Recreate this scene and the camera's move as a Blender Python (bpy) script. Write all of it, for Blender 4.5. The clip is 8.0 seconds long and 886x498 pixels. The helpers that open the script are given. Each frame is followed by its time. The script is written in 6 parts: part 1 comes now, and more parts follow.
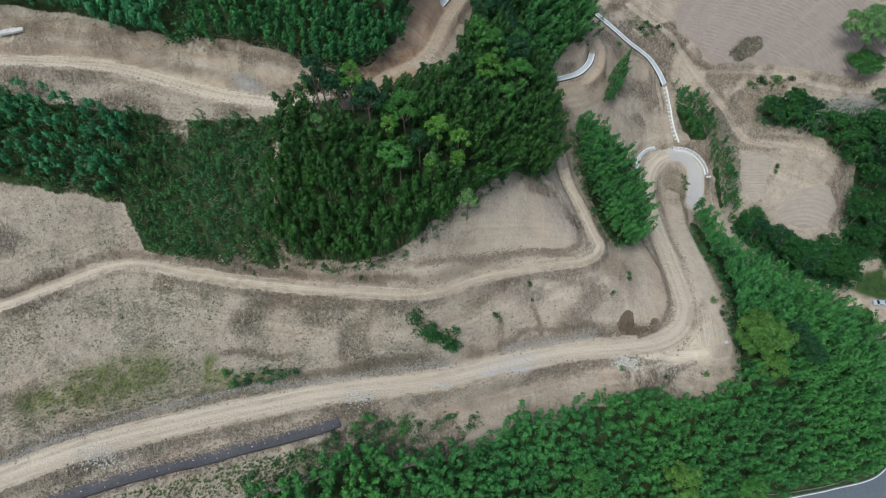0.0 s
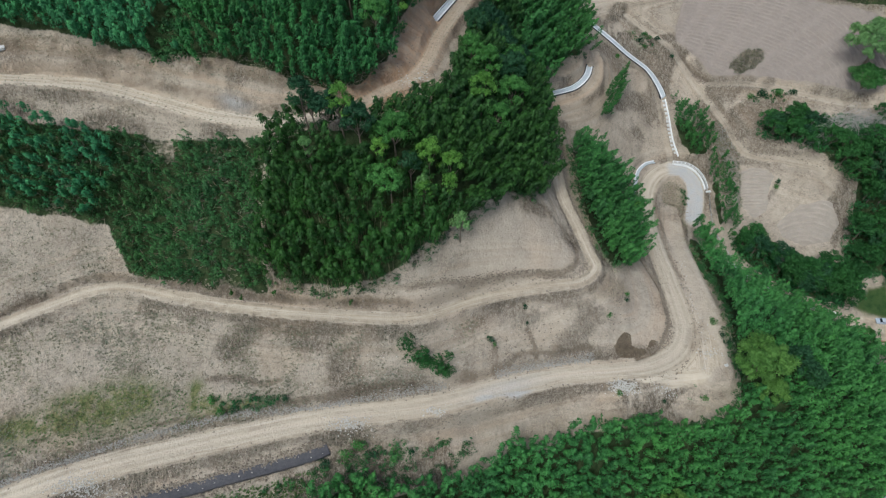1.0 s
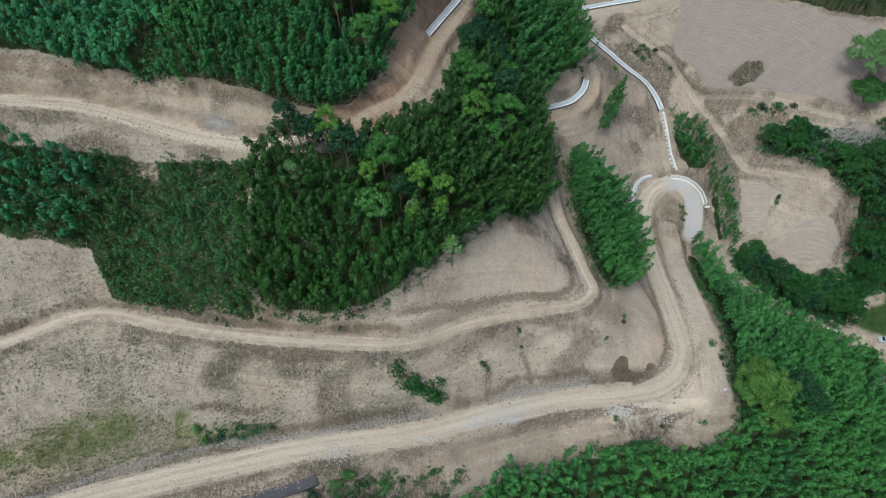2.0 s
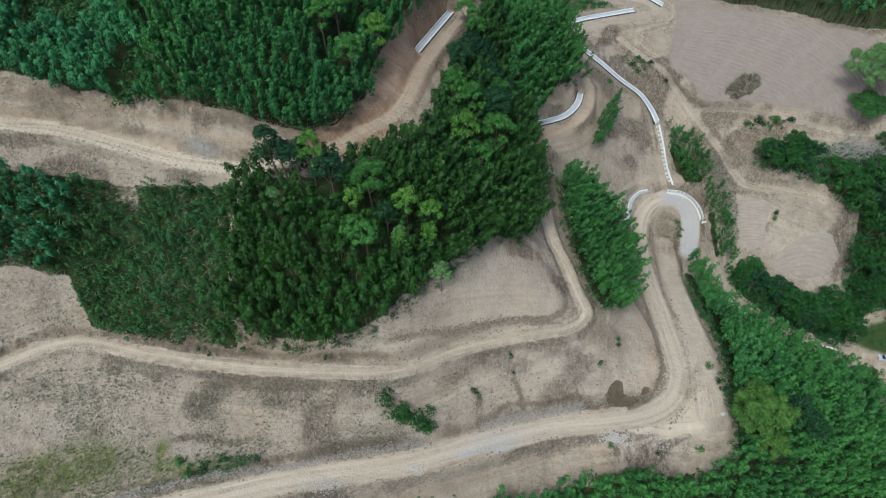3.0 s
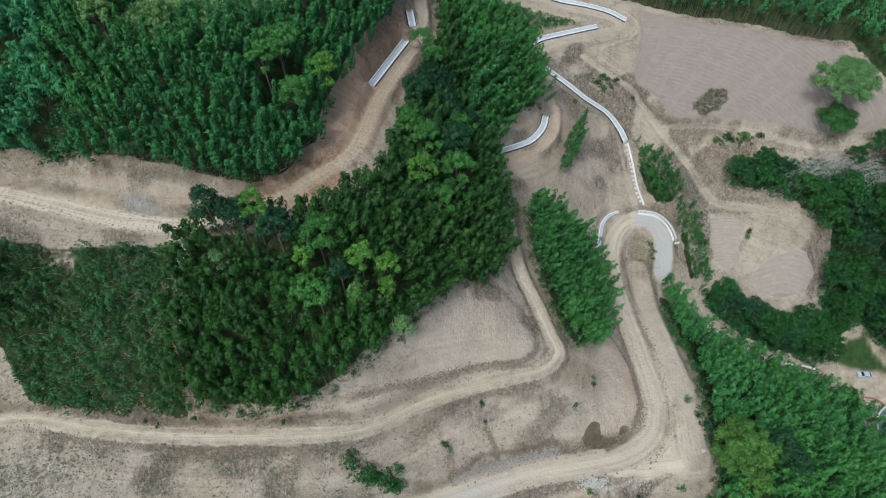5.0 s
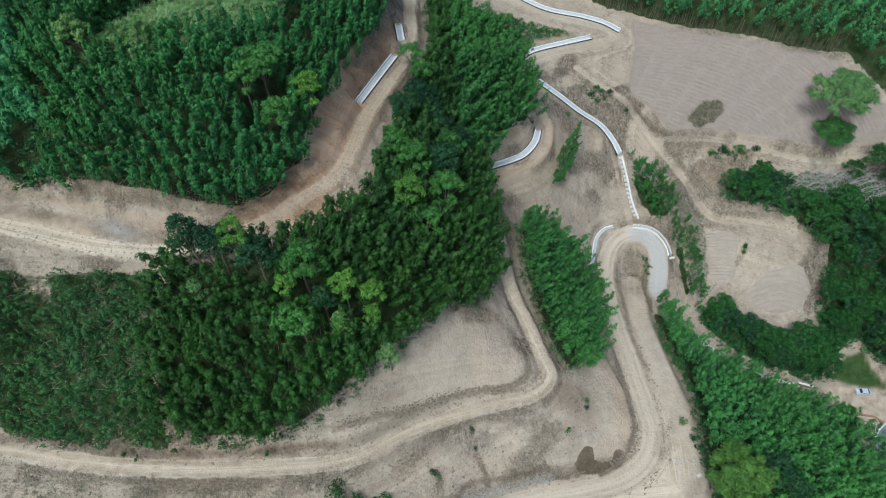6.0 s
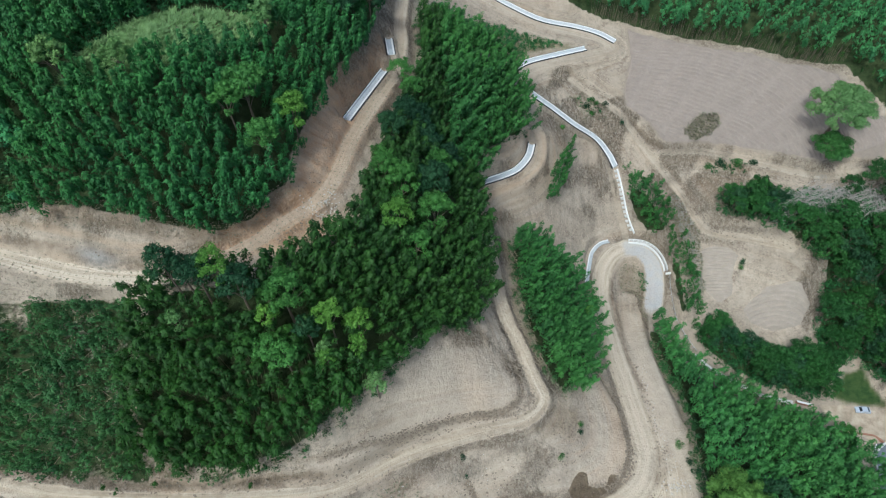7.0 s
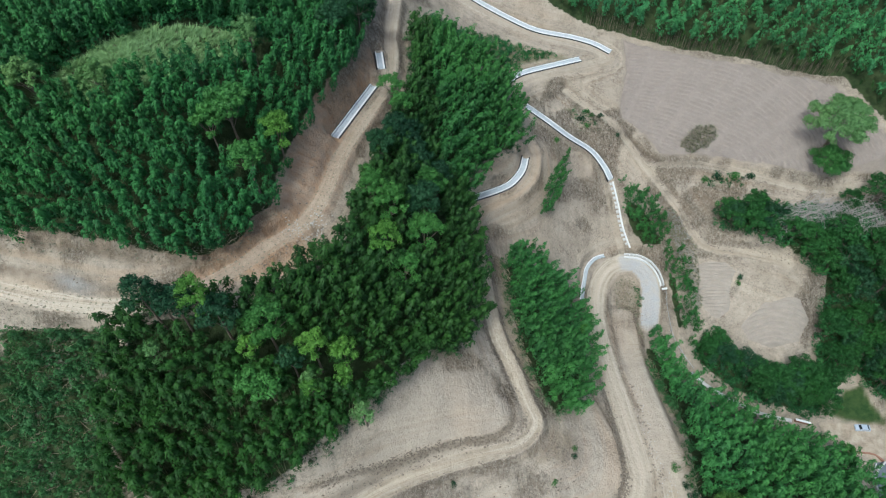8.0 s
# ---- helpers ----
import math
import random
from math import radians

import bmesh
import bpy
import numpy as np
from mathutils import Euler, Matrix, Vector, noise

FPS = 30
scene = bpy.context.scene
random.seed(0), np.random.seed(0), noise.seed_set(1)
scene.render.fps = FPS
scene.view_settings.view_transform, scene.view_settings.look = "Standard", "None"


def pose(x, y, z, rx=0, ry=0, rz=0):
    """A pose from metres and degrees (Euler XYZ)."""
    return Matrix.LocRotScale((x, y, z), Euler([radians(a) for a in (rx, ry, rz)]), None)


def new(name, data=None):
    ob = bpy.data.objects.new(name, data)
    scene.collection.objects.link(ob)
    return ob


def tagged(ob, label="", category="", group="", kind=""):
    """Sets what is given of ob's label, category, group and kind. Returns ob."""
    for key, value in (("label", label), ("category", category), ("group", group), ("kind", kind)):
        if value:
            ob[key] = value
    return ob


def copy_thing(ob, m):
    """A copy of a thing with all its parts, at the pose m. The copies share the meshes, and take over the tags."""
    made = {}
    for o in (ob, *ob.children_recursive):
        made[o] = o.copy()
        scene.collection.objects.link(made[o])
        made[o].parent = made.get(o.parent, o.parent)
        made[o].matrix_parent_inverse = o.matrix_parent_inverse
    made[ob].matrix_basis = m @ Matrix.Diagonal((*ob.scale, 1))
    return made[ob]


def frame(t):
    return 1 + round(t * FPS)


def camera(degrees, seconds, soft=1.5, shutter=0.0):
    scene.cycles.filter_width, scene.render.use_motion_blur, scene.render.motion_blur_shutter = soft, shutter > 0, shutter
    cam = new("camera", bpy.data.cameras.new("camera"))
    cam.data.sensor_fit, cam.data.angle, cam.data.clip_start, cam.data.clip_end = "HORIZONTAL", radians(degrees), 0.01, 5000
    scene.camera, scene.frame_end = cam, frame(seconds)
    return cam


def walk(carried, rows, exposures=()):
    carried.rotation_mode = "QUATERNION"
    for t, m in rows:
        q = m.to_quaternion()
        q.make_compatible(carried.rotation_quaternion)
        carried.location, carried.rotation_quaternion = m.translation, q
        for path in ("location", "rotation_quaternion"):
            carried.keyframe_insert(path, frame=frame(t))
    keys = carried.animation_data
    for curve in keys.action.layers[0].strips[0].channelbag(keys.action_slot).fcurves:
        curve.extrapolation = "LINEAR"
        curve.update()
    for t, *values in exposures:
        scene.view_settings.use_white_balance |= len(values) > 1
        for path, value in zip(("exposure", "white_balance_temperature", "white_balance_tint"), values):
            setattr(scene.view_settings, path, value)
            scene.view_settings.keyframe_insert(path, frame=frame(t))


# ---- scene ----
cam = camera(71.2, 8.0, soft=1.2)
METRES, EYE, TILT, LEAN, TURN = 50.0, 170.0, -55.6, 0.0, 0.0
ROWS = [
    (0.0, 0.0, 0.0, 0.0, 0.0, 0.0, -0.0),
    (0.5, 0.0172, 0.0351, 0.0506, 0.02, -0.02, -0.04),
    (1.0, 0.0353, 0.0698, 0.1015, 0.04, 0.03, -0.05),
    (1.5, 0.0534, 0.1053, 0.1531, 0.06, 0.03, -0.03),
    (3.0, 0.1136, 0.2137, 0.3105, -0.08, 0.07, 0.16),
    (3.1, 0.1177, 0.221, 0.3209, -0.3, 0.065, 0.44),
    (3.5, 0.1344, 0.2491, 0.3624, -1.0, 0.04, 1.42),
    (4.0, 0.1557, 0.282, 0.4119, -1.39, 0.03, 2.01),
    (4.5, 0.1777, 0.3154, 0.4598, -1.67, 0.02, 2.4),
    (6.0, 0.2483, 0.4105, 0.599, -2.02, 0.04, 2.88),
    (6.5, 0.2712, 0.4415, 0.6441, -2.09, 0.06, 2.96),
    (7.0, 0.2937, 0.4718, 0.6888, -2.12, 0.08, 3.01),
    (7.5, 0.3161, 0.5017, 0.7329, -2.16, 0.07, 3.07),
    (8.0, 0.3387, 0.5304, 0.7756, -2.2, 0.1, 3.15),
]
walk(cam, [(t, pose(0, 0, EYE, TILT, LEAN, TURN) @ pose(METRES * x, METRES * y, METRES * z, 90 + pitch, roll, yaw)) for t, x, y, z, yaw, pitch, roll in ROWS],
     exposures=[(0.0, -0.24, 5690.0, 1.5), (4.0, -0.2, 5640.0, 1.0), (8.0, 0.02, 5560.0, -1.0)])

# ---- light: a bright overcast sky and a veiled sun ----
SUN_EL, SUN_AZ = 62.0, 215.0
world = bpy.data.worlds.new("overcast_sky")
scene.world = world
world.use_nodes = True
wn = world.node_tree
sky = wn.nodes.new("ShaderNodeTexSky")
sky.sky_type, sky.sun_disc = "NISHITA", False
sky.sun_elevation, sky.sun_rotation = radians(SUN_EL), radians(SUN_AZ)
sky.air_density, sky.dust_density, sky.ozone_density = 1.0, 6.0, 1.0
wn.links.new(sky.outputs[0], wn.nodes["Background"].inputs[0])
wn.nodes["Background"].inputs[1].default_value = 0.15
sun = new("sun", bpy.data.lights.new("sun", "SUN"))
sun.data.energy, sun.data.angle, sun.data.color = 2.15, radians(12), (1.0, 0.96, 0.9)
sun.matrix_world = pose(0, 0, 300, 90 - SUN_EL, 0, 180 - SUN_AZ)


# ---- materials ----
class Mat:
    """A small wrapper to write node trees shortly."""

    def __init__(self, name):
        self.m = bpy.data.materials.new(name)
        self.m.use_nodes = True
        self.t = self.m.node_tree
        self.bsdf = self.t.nodes["Principled BSDF"]
        self.out = self.t.nodes["Material Output"]

    def node(self, kind, **values):
        n = self.t.nodes.new("ShaderNode" + kind)
        for k, v in values.items():
            setattr(n, k, v)
        return n

    def put(self, socket, value):
        if isinstance(value, bpy.types.NodeSocket):
            self.t.links.new(value, socket)
        elif isinstance(value, tuple) and len(value) == 3 and socket.type == "RGBA":
            socket.default_value = (*value, 1)
        else:
            socket.default_value = value

    def coords(self, scale=(1, 1, 1), turn=0.0):
        g = self.node("NewGeometry")
        m = self.node("Mapping")
        m.inputs["Scale"].default_value = scale
        m.inputs["Rotation"].default_value = (0, 0, radians(turn))
        self.t.links.new(g.outputs["Position"], m.inputs["Vector"])
        return m.outputs[0]

    def noise(self, scale, detail=4.0, rough=0.6, vec=None, lo=0.0, hi=1.0):
        n = self.node("TexNoise")
        n.inputs["Scale"].default_value, n.inputs["Detail"].default_value, n.inputs["Roughness"].default_value = scale, detail, rough
        self.t.links.new(vec if vec is not None else self.coords(), n.inputs["Vector"])
        return self.ramp(n.outputs["Fac"], lo, hi)

    def voronoi(self, scale, vec=None, lo=0.0, hi=1.0, feature="F1"):
        n = self.node("TexVoronoi", feature=feature)
        n.inputs["Scale"].default_value = scale
        self.t.links.new(vec if vec is not None else self.coords(), n.inputs["Vector"])
        return self.ramp(n.outputs["Distance"], lo, hi)

    def ramp(self, v, lo, hi, a=0.0, b=1.0):
        n = self.node("MapRange")
        n.clamp = True
        self.t.links.new(v, n.inputs["Value"])
        for k, x in zip(("From Min", "From Max", "To Min", "To Max"), (lo, hi, a, b)):
            n.inputs[k].default_value = x
        return n.outputs[0]

    def mix(self, fac, a, b, blend="MIX"):
        n = self.node("MixRGB", blend_type=blend)
        self.put(n.inputs[0], fac), self.put(n.inputs[1], a), self.put(n.inputs[2], b)
        return n.outputs[0]

    def math(self, op, a, b=0.0):
        n = self.node("Math", operation=op)
        self.put(n.inputs[0], a), self.put(n.inputs[1], b)
        return n.outputs[0]

    def attr(self, name):
        n = self.node("Attribute", attribute_name=name)
        s = self.node("SeparateColor")
        self.t.links.new(n.outputs["Color"], s.inputs[0])
        return s.outputs[0], s.outputs[1], s.outputs[2], n.outputs["Alpha"]

    def bump(self, height, strength=0.5, distance=0.1):
        n = self.node("Bump")
        n.inputs["Strength"].default_value, n.inputs["Distance"].default_value = strength, distance
        self.t.links.new(height, n.inputs["Height"])
        self.t.links.new(n.outputs[0], self.bsdf.inputs["Normal"])

    def finish(self, colour, rough=0.9, metal=0.0, spec=0.3):
        self.put(self.bsdf.inputs["Base Color"], colour)
        self.put(self.bsdf.inputs["Roughness"], rough)
        self.put(self.bsdf.inputs["Metallic"], metal)
        self.put(self.bsdf.inputs["Specular IOR Level"], spec)
        return self.m


def ground_material():
    m = Mat("bare_earth")
    road, grass, field, forest = m.attr("cover")
    gravel, red, wet, weeds = m.attr("cover_more")
    rut, damp_shade, pale_cut, lawn = m.attr("cover_road")
    trail, rough, heavy, clay = m.attr("cover_form")
    times = lambda *v: v[0] if len(v) == 1 else m.math("MULTIPLY", v[0], times(*v[1:]))
    ridged = lambda n, w: m.math("SUBTRACT", 1.0, m.ramp(m.math("ABSOLUTE", m.math("SUBTRACT", n, 0.5)), w * 0.15, w))
    big, mid, fine = m.noise(0.05, 3, lo=0.35, hi=0.65), m.noise(0.5, 6, 0.62, lo=0.36, hi=0.64), m.noise(2.6, 5, 0.68, lo=0.36, hi=0.64)
    blot = m.noise(0.16, 5, 0.6, lo=0.42, hi=0.6)
    edge = m.math("MULTIPLY", m.math("SUBTRACT", m.noise(1.1, 5, 0.7), 0.5), 0.9)
    crisp = lambda v: m.ramp(m.math("ADD", v, edge), 0.38, 0.62)
    road, trail = crisp(road), crisp(trail)
    bare = m.math("SUBTRACT", 1.0, m.math("MAXIMUM", road, m.math("MAXIMUM", field, forest)))
    worn = m.math("MULTIPLY", m.ramp(m.math("ADD", rough, m.math("MULTIPLY", edge, 0.8)), 0.3, 0.7), bare)
    # the ways of wheels and blades: metres across and along the nearest track
    at = m.node("Attribute", attribute_name="lane").outputs["Vector"]

    def ways(across, along_):
        n = m.node("Mapping")
        n.inputs["Scale"].default_value = (across, along_, 1.0)
        m.t.links.new(at, n.inputs["Vector"])
        return n.outputs[0]

    split = m.node("SeparateXYZ")
    m.t.links.new(at, split.inputs[0])
    near = m.ramp(split.outputs[2], 0.0, 1.0)
    tracks, falls = ways(1.0, 0.035), ways(0.12, 1.0)
    # pinkish tan soil, smooth where it was graded
    soil = m.mix(big, (0.355, 0.304, 0.245), (0.42, 0.364, 0.298))
    soil = m.mix(times(blot, 0.45), soil, (0.262, 0.226, 0.188))
    soil = m.mix(times(m.noise(0.09, 5, 0.6, lo=0.5, hi=0.6), 0.55), soil, (0.46, 0.40, 0.335))
    soil = m.mix(times(m.noise(1.1, 6, 0.7, lo=0.5, hi=0.64), 0.34), soil, (0.225, 0.19, 0.152))
    soil = m.mix(times(m.noise(0.7, 6, 0.7, lo=0.54, hi=0.66), 0.3), soil, (0.50, 0.44, 0.375))
    soil = m.mix(times(m.noise(0.4, 5, 0.65, m.coords((1, 0.35, 0.35), 8), 0.5, 0.64), bare, 0.3), soil, (0.25, 0.212, 0.168))
    soil = m.mix(times(m.noise(0.8, 5, 0.65, m.coords((1, 0.4, 0.4), -16), 0.52, 0.64), bare, 0.25), soil, (0.475, 0.42, 0.355))
    # scraped streaks beside the tracks, and washed streaks down their banks
    soil = m.mix(times(m.noise(0.8, 5, 0.62, tracks, 0.49, 0.61), near, bare, 0.42), soil, (0.27, 0.208, 0.148))
    soil = m.mix(times(m.noise(0.5, 4, 0.6, tracks, 0.51, 0.61), near, bare, 0.5), soil, (0.49, 0.425, 0.345))
    soil = m.mix(times(m.noise(0.9, 5, 0.66, falls, 0.5, 0.63), near, worn, 0.55), soil, (0.205, 0.165, 0.122))
    soil = m.mix(times(weeds, 0.2), soil, (0.205, 0.192, 0.155))
    # rough, rilled and slumped ground; the shade in its rills is coloured in
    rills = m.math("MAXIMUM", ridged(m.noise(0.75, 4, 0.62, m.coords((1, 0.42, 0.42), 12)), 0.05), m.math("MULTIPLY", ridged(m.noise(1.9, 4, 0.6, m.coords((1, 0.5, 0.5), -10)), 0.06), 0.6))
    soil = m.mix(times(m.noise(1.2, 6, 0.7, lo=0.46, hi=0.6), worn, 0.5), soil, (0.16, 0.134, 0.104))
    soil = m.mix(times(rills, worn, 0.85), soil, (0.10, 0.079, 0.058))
    # dark nicks with pale lines beside: shaded and lit ledge sides as colour
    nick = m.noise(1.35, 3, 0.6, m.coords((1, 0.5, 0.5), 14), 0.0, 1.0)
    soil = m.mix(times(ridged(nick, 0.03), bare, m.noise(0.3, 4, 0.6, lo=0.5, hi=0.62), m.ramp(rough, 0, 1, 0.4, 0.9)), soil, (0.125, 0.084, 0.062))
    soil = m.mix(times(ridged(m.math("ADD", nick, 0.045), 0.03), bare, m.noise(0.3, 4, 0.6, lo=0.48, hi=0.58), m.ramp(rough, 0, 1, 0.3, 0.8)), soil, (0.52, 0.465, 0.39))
    soil = m.mix(times(m.noise(1.7, 5, 0.75, lo=0.52, hi=0.64), worn, 0.6), soil, (0.40, 0.365, 0.305))
    # crack and ledge lines carry their shade in the soil colour
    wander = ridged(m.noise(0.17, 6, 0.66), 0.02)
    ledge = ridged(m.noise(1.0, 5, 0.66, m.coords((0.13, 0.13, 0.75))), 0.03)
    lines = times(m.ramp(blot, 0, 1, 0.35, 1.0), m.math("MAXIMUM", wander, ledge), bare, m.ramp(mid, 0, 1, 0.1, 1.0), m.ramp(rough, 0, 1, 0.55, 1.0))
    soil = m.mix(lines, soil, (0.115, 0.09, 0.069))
    # thin weed cover: grey-green patches that run downhill, dark specks in them
    stand = m.noise(0.22, 6, 0.68, m.coords((1, 0.55, 0.55), 10), 0.42, 0.6)
    soil = m.mix(times(stand, weeds, m.noise(1.9, 5, 0.75, lo=0.46, hi=0.58), 0.7), soil, (0.168, 0.163, 0.125))
    speck = m.noise(1.5, 3, 0.72, lo=0.57, hi=0.605)
    soil = m.mix(times(speck, weeds, m.ramp(stand, 0, 1, 0.3, 1.0), 0.9), soil, (0.066, 0.07, 0.042))
    soil = m.mix(times(pale_cut, m.ramp(mid, 0, 1, 0.5, 0.9)), soil, (0.50, 0.437, 0.358))
    soil = m.mix(times(clay, m.noise(0.45, 5, 0.65, tracks, 0.4, 0.62), 0.85), soil, (0.43, 0.325, 0.232))
    soil = m.mix(times(red, m.ramp(mid, 0, 1, 0.4, 0.95)), soil, m.mix(m.noise(0.6, 5, 0.65, falls, 0.4, 0.6), (0.37, 0.235, 0.145), (0.49, 0.335, 0.22)))
    clod = m.noise(1.2, 5, 0.8, lo=0.3, hi=0.7)
    soil = m.mix(field, soil, m.mix(clod, (0.228, 0.197, 0.17), (0.278, 0.242, 0.21)))
    # packed wheel lanes
    lane = m.noise(0.3, 5, 0.65, m.coords((1, 1, 0)), 0.35, 0.65)
    packed = m.mix(lane, (0.535, 0.47, 0.378), (0.45, 0.388, 0.303))
    packed = m.mix(times(m.noise(0.9, 5, 0.62, tracks, 0.47, 0.62), 0.55), packed, (0.32, 0.252, 0.178))
    packed = m.mix(times(m.noise(0.55, 4, 0.6, tracks, 0.5, 0.6), 0.65), packed, (0.58, 0.522, 0.435))
    packed = m.mix(times(ridged(m.noise(0.7, 3, 0.5, tracks), 0.03), m.ramp(mid, 0, 1, 0.0, 0.7)), packed, (0.21, 0.16, 0.112))
    packed = m.mix(times(fine, 0.2), packed, (0.56, 0.52, 0.45))
    packed = m.mix(times(rut, m.ramp(mid, 0, 1, 0.2, 0.7)), packed, (0.235, 0.197, 0.146))
    packed = m.mix(times(heavy, m.ramp(lane, 0, 1, 0.25, 0.6)), packed, (0.57, 0.51, 0.425))
    soil = m.mix(times(trail, m.ramp(mid, 0, 1, 0.25, 0.55)), soil, packed)
    soil = m.mix(times(road, m.ramp(mid, 0, 1, 0.85, 1.0)), soil, packed)
    # damp soil, and shade of ditches and the wood's edge in the same brown
    soil = m.mix(times(damp_shade, m.ramp(mid, 0, 1, 0.5, 0.95)), soil, (0.14, 0.107, 0.076))
    soil = m.mix(times(gravel, m.ramp(mid, 0, 1, 0.6, 1.0)), soil, m.mix(fine, (0.40, 0.41, 0.425), (0.452, 0.457, 0.464)))
    turf = m.mix(m.noise(0.9, 6, 0.75, lo=0.38, hi=0.62), (0.062, 0.094, 0.028), (0.19, 0.178, 0.09))
    patch = m.math("MULTIPLY", grass, m.noise(0.3, 6, 0.75, lo=0.34, hi=0.54))
    soil = m.mix(patch, soil, turf)
    soil = m.mix(lawn, soil, m.mix(mid, (0.022, 0.055, 0.015), (0.05, 0.085, 0.026)))
    # dark leaf litter; also painted for shade at the far wood's foot
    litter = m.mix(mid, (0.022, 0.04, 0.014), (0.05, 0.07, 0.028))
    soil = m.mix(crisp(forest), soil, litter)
    soil = m.mix(crisp(wet), soil, m.mix(mid, (0.115, 0.088, 0.06), (0.18, 0.142, 0.1)))
    soil = m.mix(1.0, soil, (1.0, 0.97, 0.93), "MULTIPLY")
    m.bump(m.math("SUBTRACT", m.math("ADD", times(mid, m.ramp(worn, 0, 1, 0.2, 1.0)), times(m.noise(1.3, 5, 0.7, lo=0.3, hi=0.7), 0.35)), times(rills, m.ramp(worn, 0, 1, 0.15, 0.8))), 0.8, 0.45)
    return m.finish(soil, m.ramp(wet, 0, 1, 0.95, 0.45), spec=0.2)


def leaf_material(name, dark, light, spread=1.0, tone=True):
    """Leaves that vary from plant to plant, from tuft to tuft and a little from blade to blade."""
    m = Mat(name)
    g = m.node("NewGeometry")
    each = g.outputs["Random Per Island"]
    plant = m.node("Attribute", attribute_name="tone").outputs["Fac"]
    if not tone:
        plant = m.math("ADD", m.math("MULTIPLY", plant, 0.5), m.math("MULTIPLY", m.node("ObjectInfo").outputs["Random"], 0.5))
    patch = m.noise(0.07, 2, lo=0.35, hi=0.65)
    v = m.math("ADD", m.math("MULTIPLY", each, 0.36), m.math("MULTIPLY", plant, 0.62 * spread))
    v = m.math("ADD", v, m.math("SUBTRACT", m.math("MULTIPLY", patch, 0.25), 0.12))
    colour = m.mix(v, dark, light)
    hue = m.noise(0.028, 2, lo=0.4, hi=0.6)
    colour = m.mix(m.math("MULTIPLY", hue, 0.2), colour, m.mix(v, (dark[0] * 0.8, dark[1], dark[2] * 1.7), (light[0] * 0.7, light[1] * 0.95, light[2] * 1.8)))
    m.finish(colour, 0.6, spec=0.25)
    tr = m.node("BsdfTranslucent")
    m.put(tr.inputs[0], m.mix(0.5, colour, tuple(min(1, c * 1.3) for c in light)))
    ms = m.node("MixShader")
    ms.inputs[0].default_value = 0.16
    m.t.links.new(m.bsdf.outputs[0], ms.inputs[1]), m.t.links.new(tr.outputs[0], ms.inputs[2])
    m.t.links.new(ms.outputs[0], m.out.inputs[0])
    return m.m


def plain_material(name, a, b, scale=2.0, rough=0.85, metal=0.0, bump=0.3, spec=0.3):
    m = Mat(name)
    n, f = m.noise(scale, 5, 0.7, lo=0.3, hi=0.7), m.noise(scale * 6, 4, 0.7, lo=0.35, hi=0.65)
    m.bump(f, bump, 0.03)
    return m.finish(m.mix(m.math("MULTIPLY", f, 0.4), m.mix(n, a, b), tuple(0.8 * c for c in a)), rough, metal, spec)


EARTH = ground_material()
TILTH_PALE = plain_material("dry_ploughed_earth", (0.30, 0.258, 0.212), (0.37, 0.32, 0.267), 0.5, 0.95, 0.0, 0.5)
TILTH = plain_material("ploughed_earth", (0.242, 0.203, 0.174), (0.295, 0.25, 0.216), 0.5, 0.95, 0.0, 0.5)
BAMBOO = leaf_material("bamboo_leaf", (0.013, 0.05372, 0.01525), (0.06497, 0.2035, 0.03812))
BAMBOO_LOW = leaf_material("bamboo_low", (0.0152, 0.06289, 0.01861), (0.07603, 0.2383, 0.04653))
BAMBOO_HILL = leaf_material("bamboo_hill", (0.01191, 0.05533, 0.01751), (0.05951, 0.2097, 0.04381))
BAMBOO_OWN = leaf_material("bamboo_leaf_single", (0.008079, 0.03223, 0.006448), (0.04041, 0.1189, 0.01461), tone=False)
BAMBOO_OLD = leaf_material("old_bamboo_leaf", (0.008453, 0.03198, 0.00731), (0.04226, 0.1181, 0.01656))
BRUSH = leaf_material("hillside_brush_leaf", (0.0145, 0.05527, 0.01642), (0.08569, 0.2073, 0.05572))
TEAL = leaf_material("soft_bamboo_leaf", (0.01824, 0.08331, 0.03597), (0.09121, 0.3219, 0.1055))
SHRUB = leaf_material("shrub_leaf", (0.01363, 0.0674, 0.02065), (0.06355, 0.2091, 0.05506))
# far wood's leaves: distance haze put in as a lighter, bluer green
BAMBOO_HAZY = leaf_material("hazy_bamboo_leaf", (0.02767, 0.1043, 0.04071), (0.0945, 0.3069, 0.0892))
GRASS = leaf_material("tall_grass", (0.1445, 0.2522, 0.07566), (0.3557, 0.517, 0.2144))
VERGE_GRASS = leaf_material("verge_grass", (0.05, 0.095, 0.025), (0.14, 0.19, 0.065))
DRY = leaf_material("dry_weed", (0.1346, 0.1356, 0.07975), (0.2691, 0.2635, 0.1666))
LEAF_DARK = leaf_material("broad_leaf_dark", (0.008591, 0.03674, 0.01548), (0.0358, 0.1049, 0.03484), tone=False)
LEAF_MID = leaf_material("broad_leaf", (0.02507, 0.08886, 0.01868), (0.09743, 0.2538, 0.04671), tone=False)
LEAF_BELT = leaf_material("leaf_belt", (0.01175, 0.05145, 0.01103), (0.04568, 0.147, 0.0276), tone=False)
LEAF_LIME = leaf_material("broad_leaf_lime", (0.0469, 0.1294, 0.01723), (0.1609, 0.3284, 0.04846), tone=False)
LEAF_PALE = leaf_material("broad_leaf_pale", (0.07095, 0.1596, 0.04174), (0.1862, 0.3191, 0.09737), tone=False)
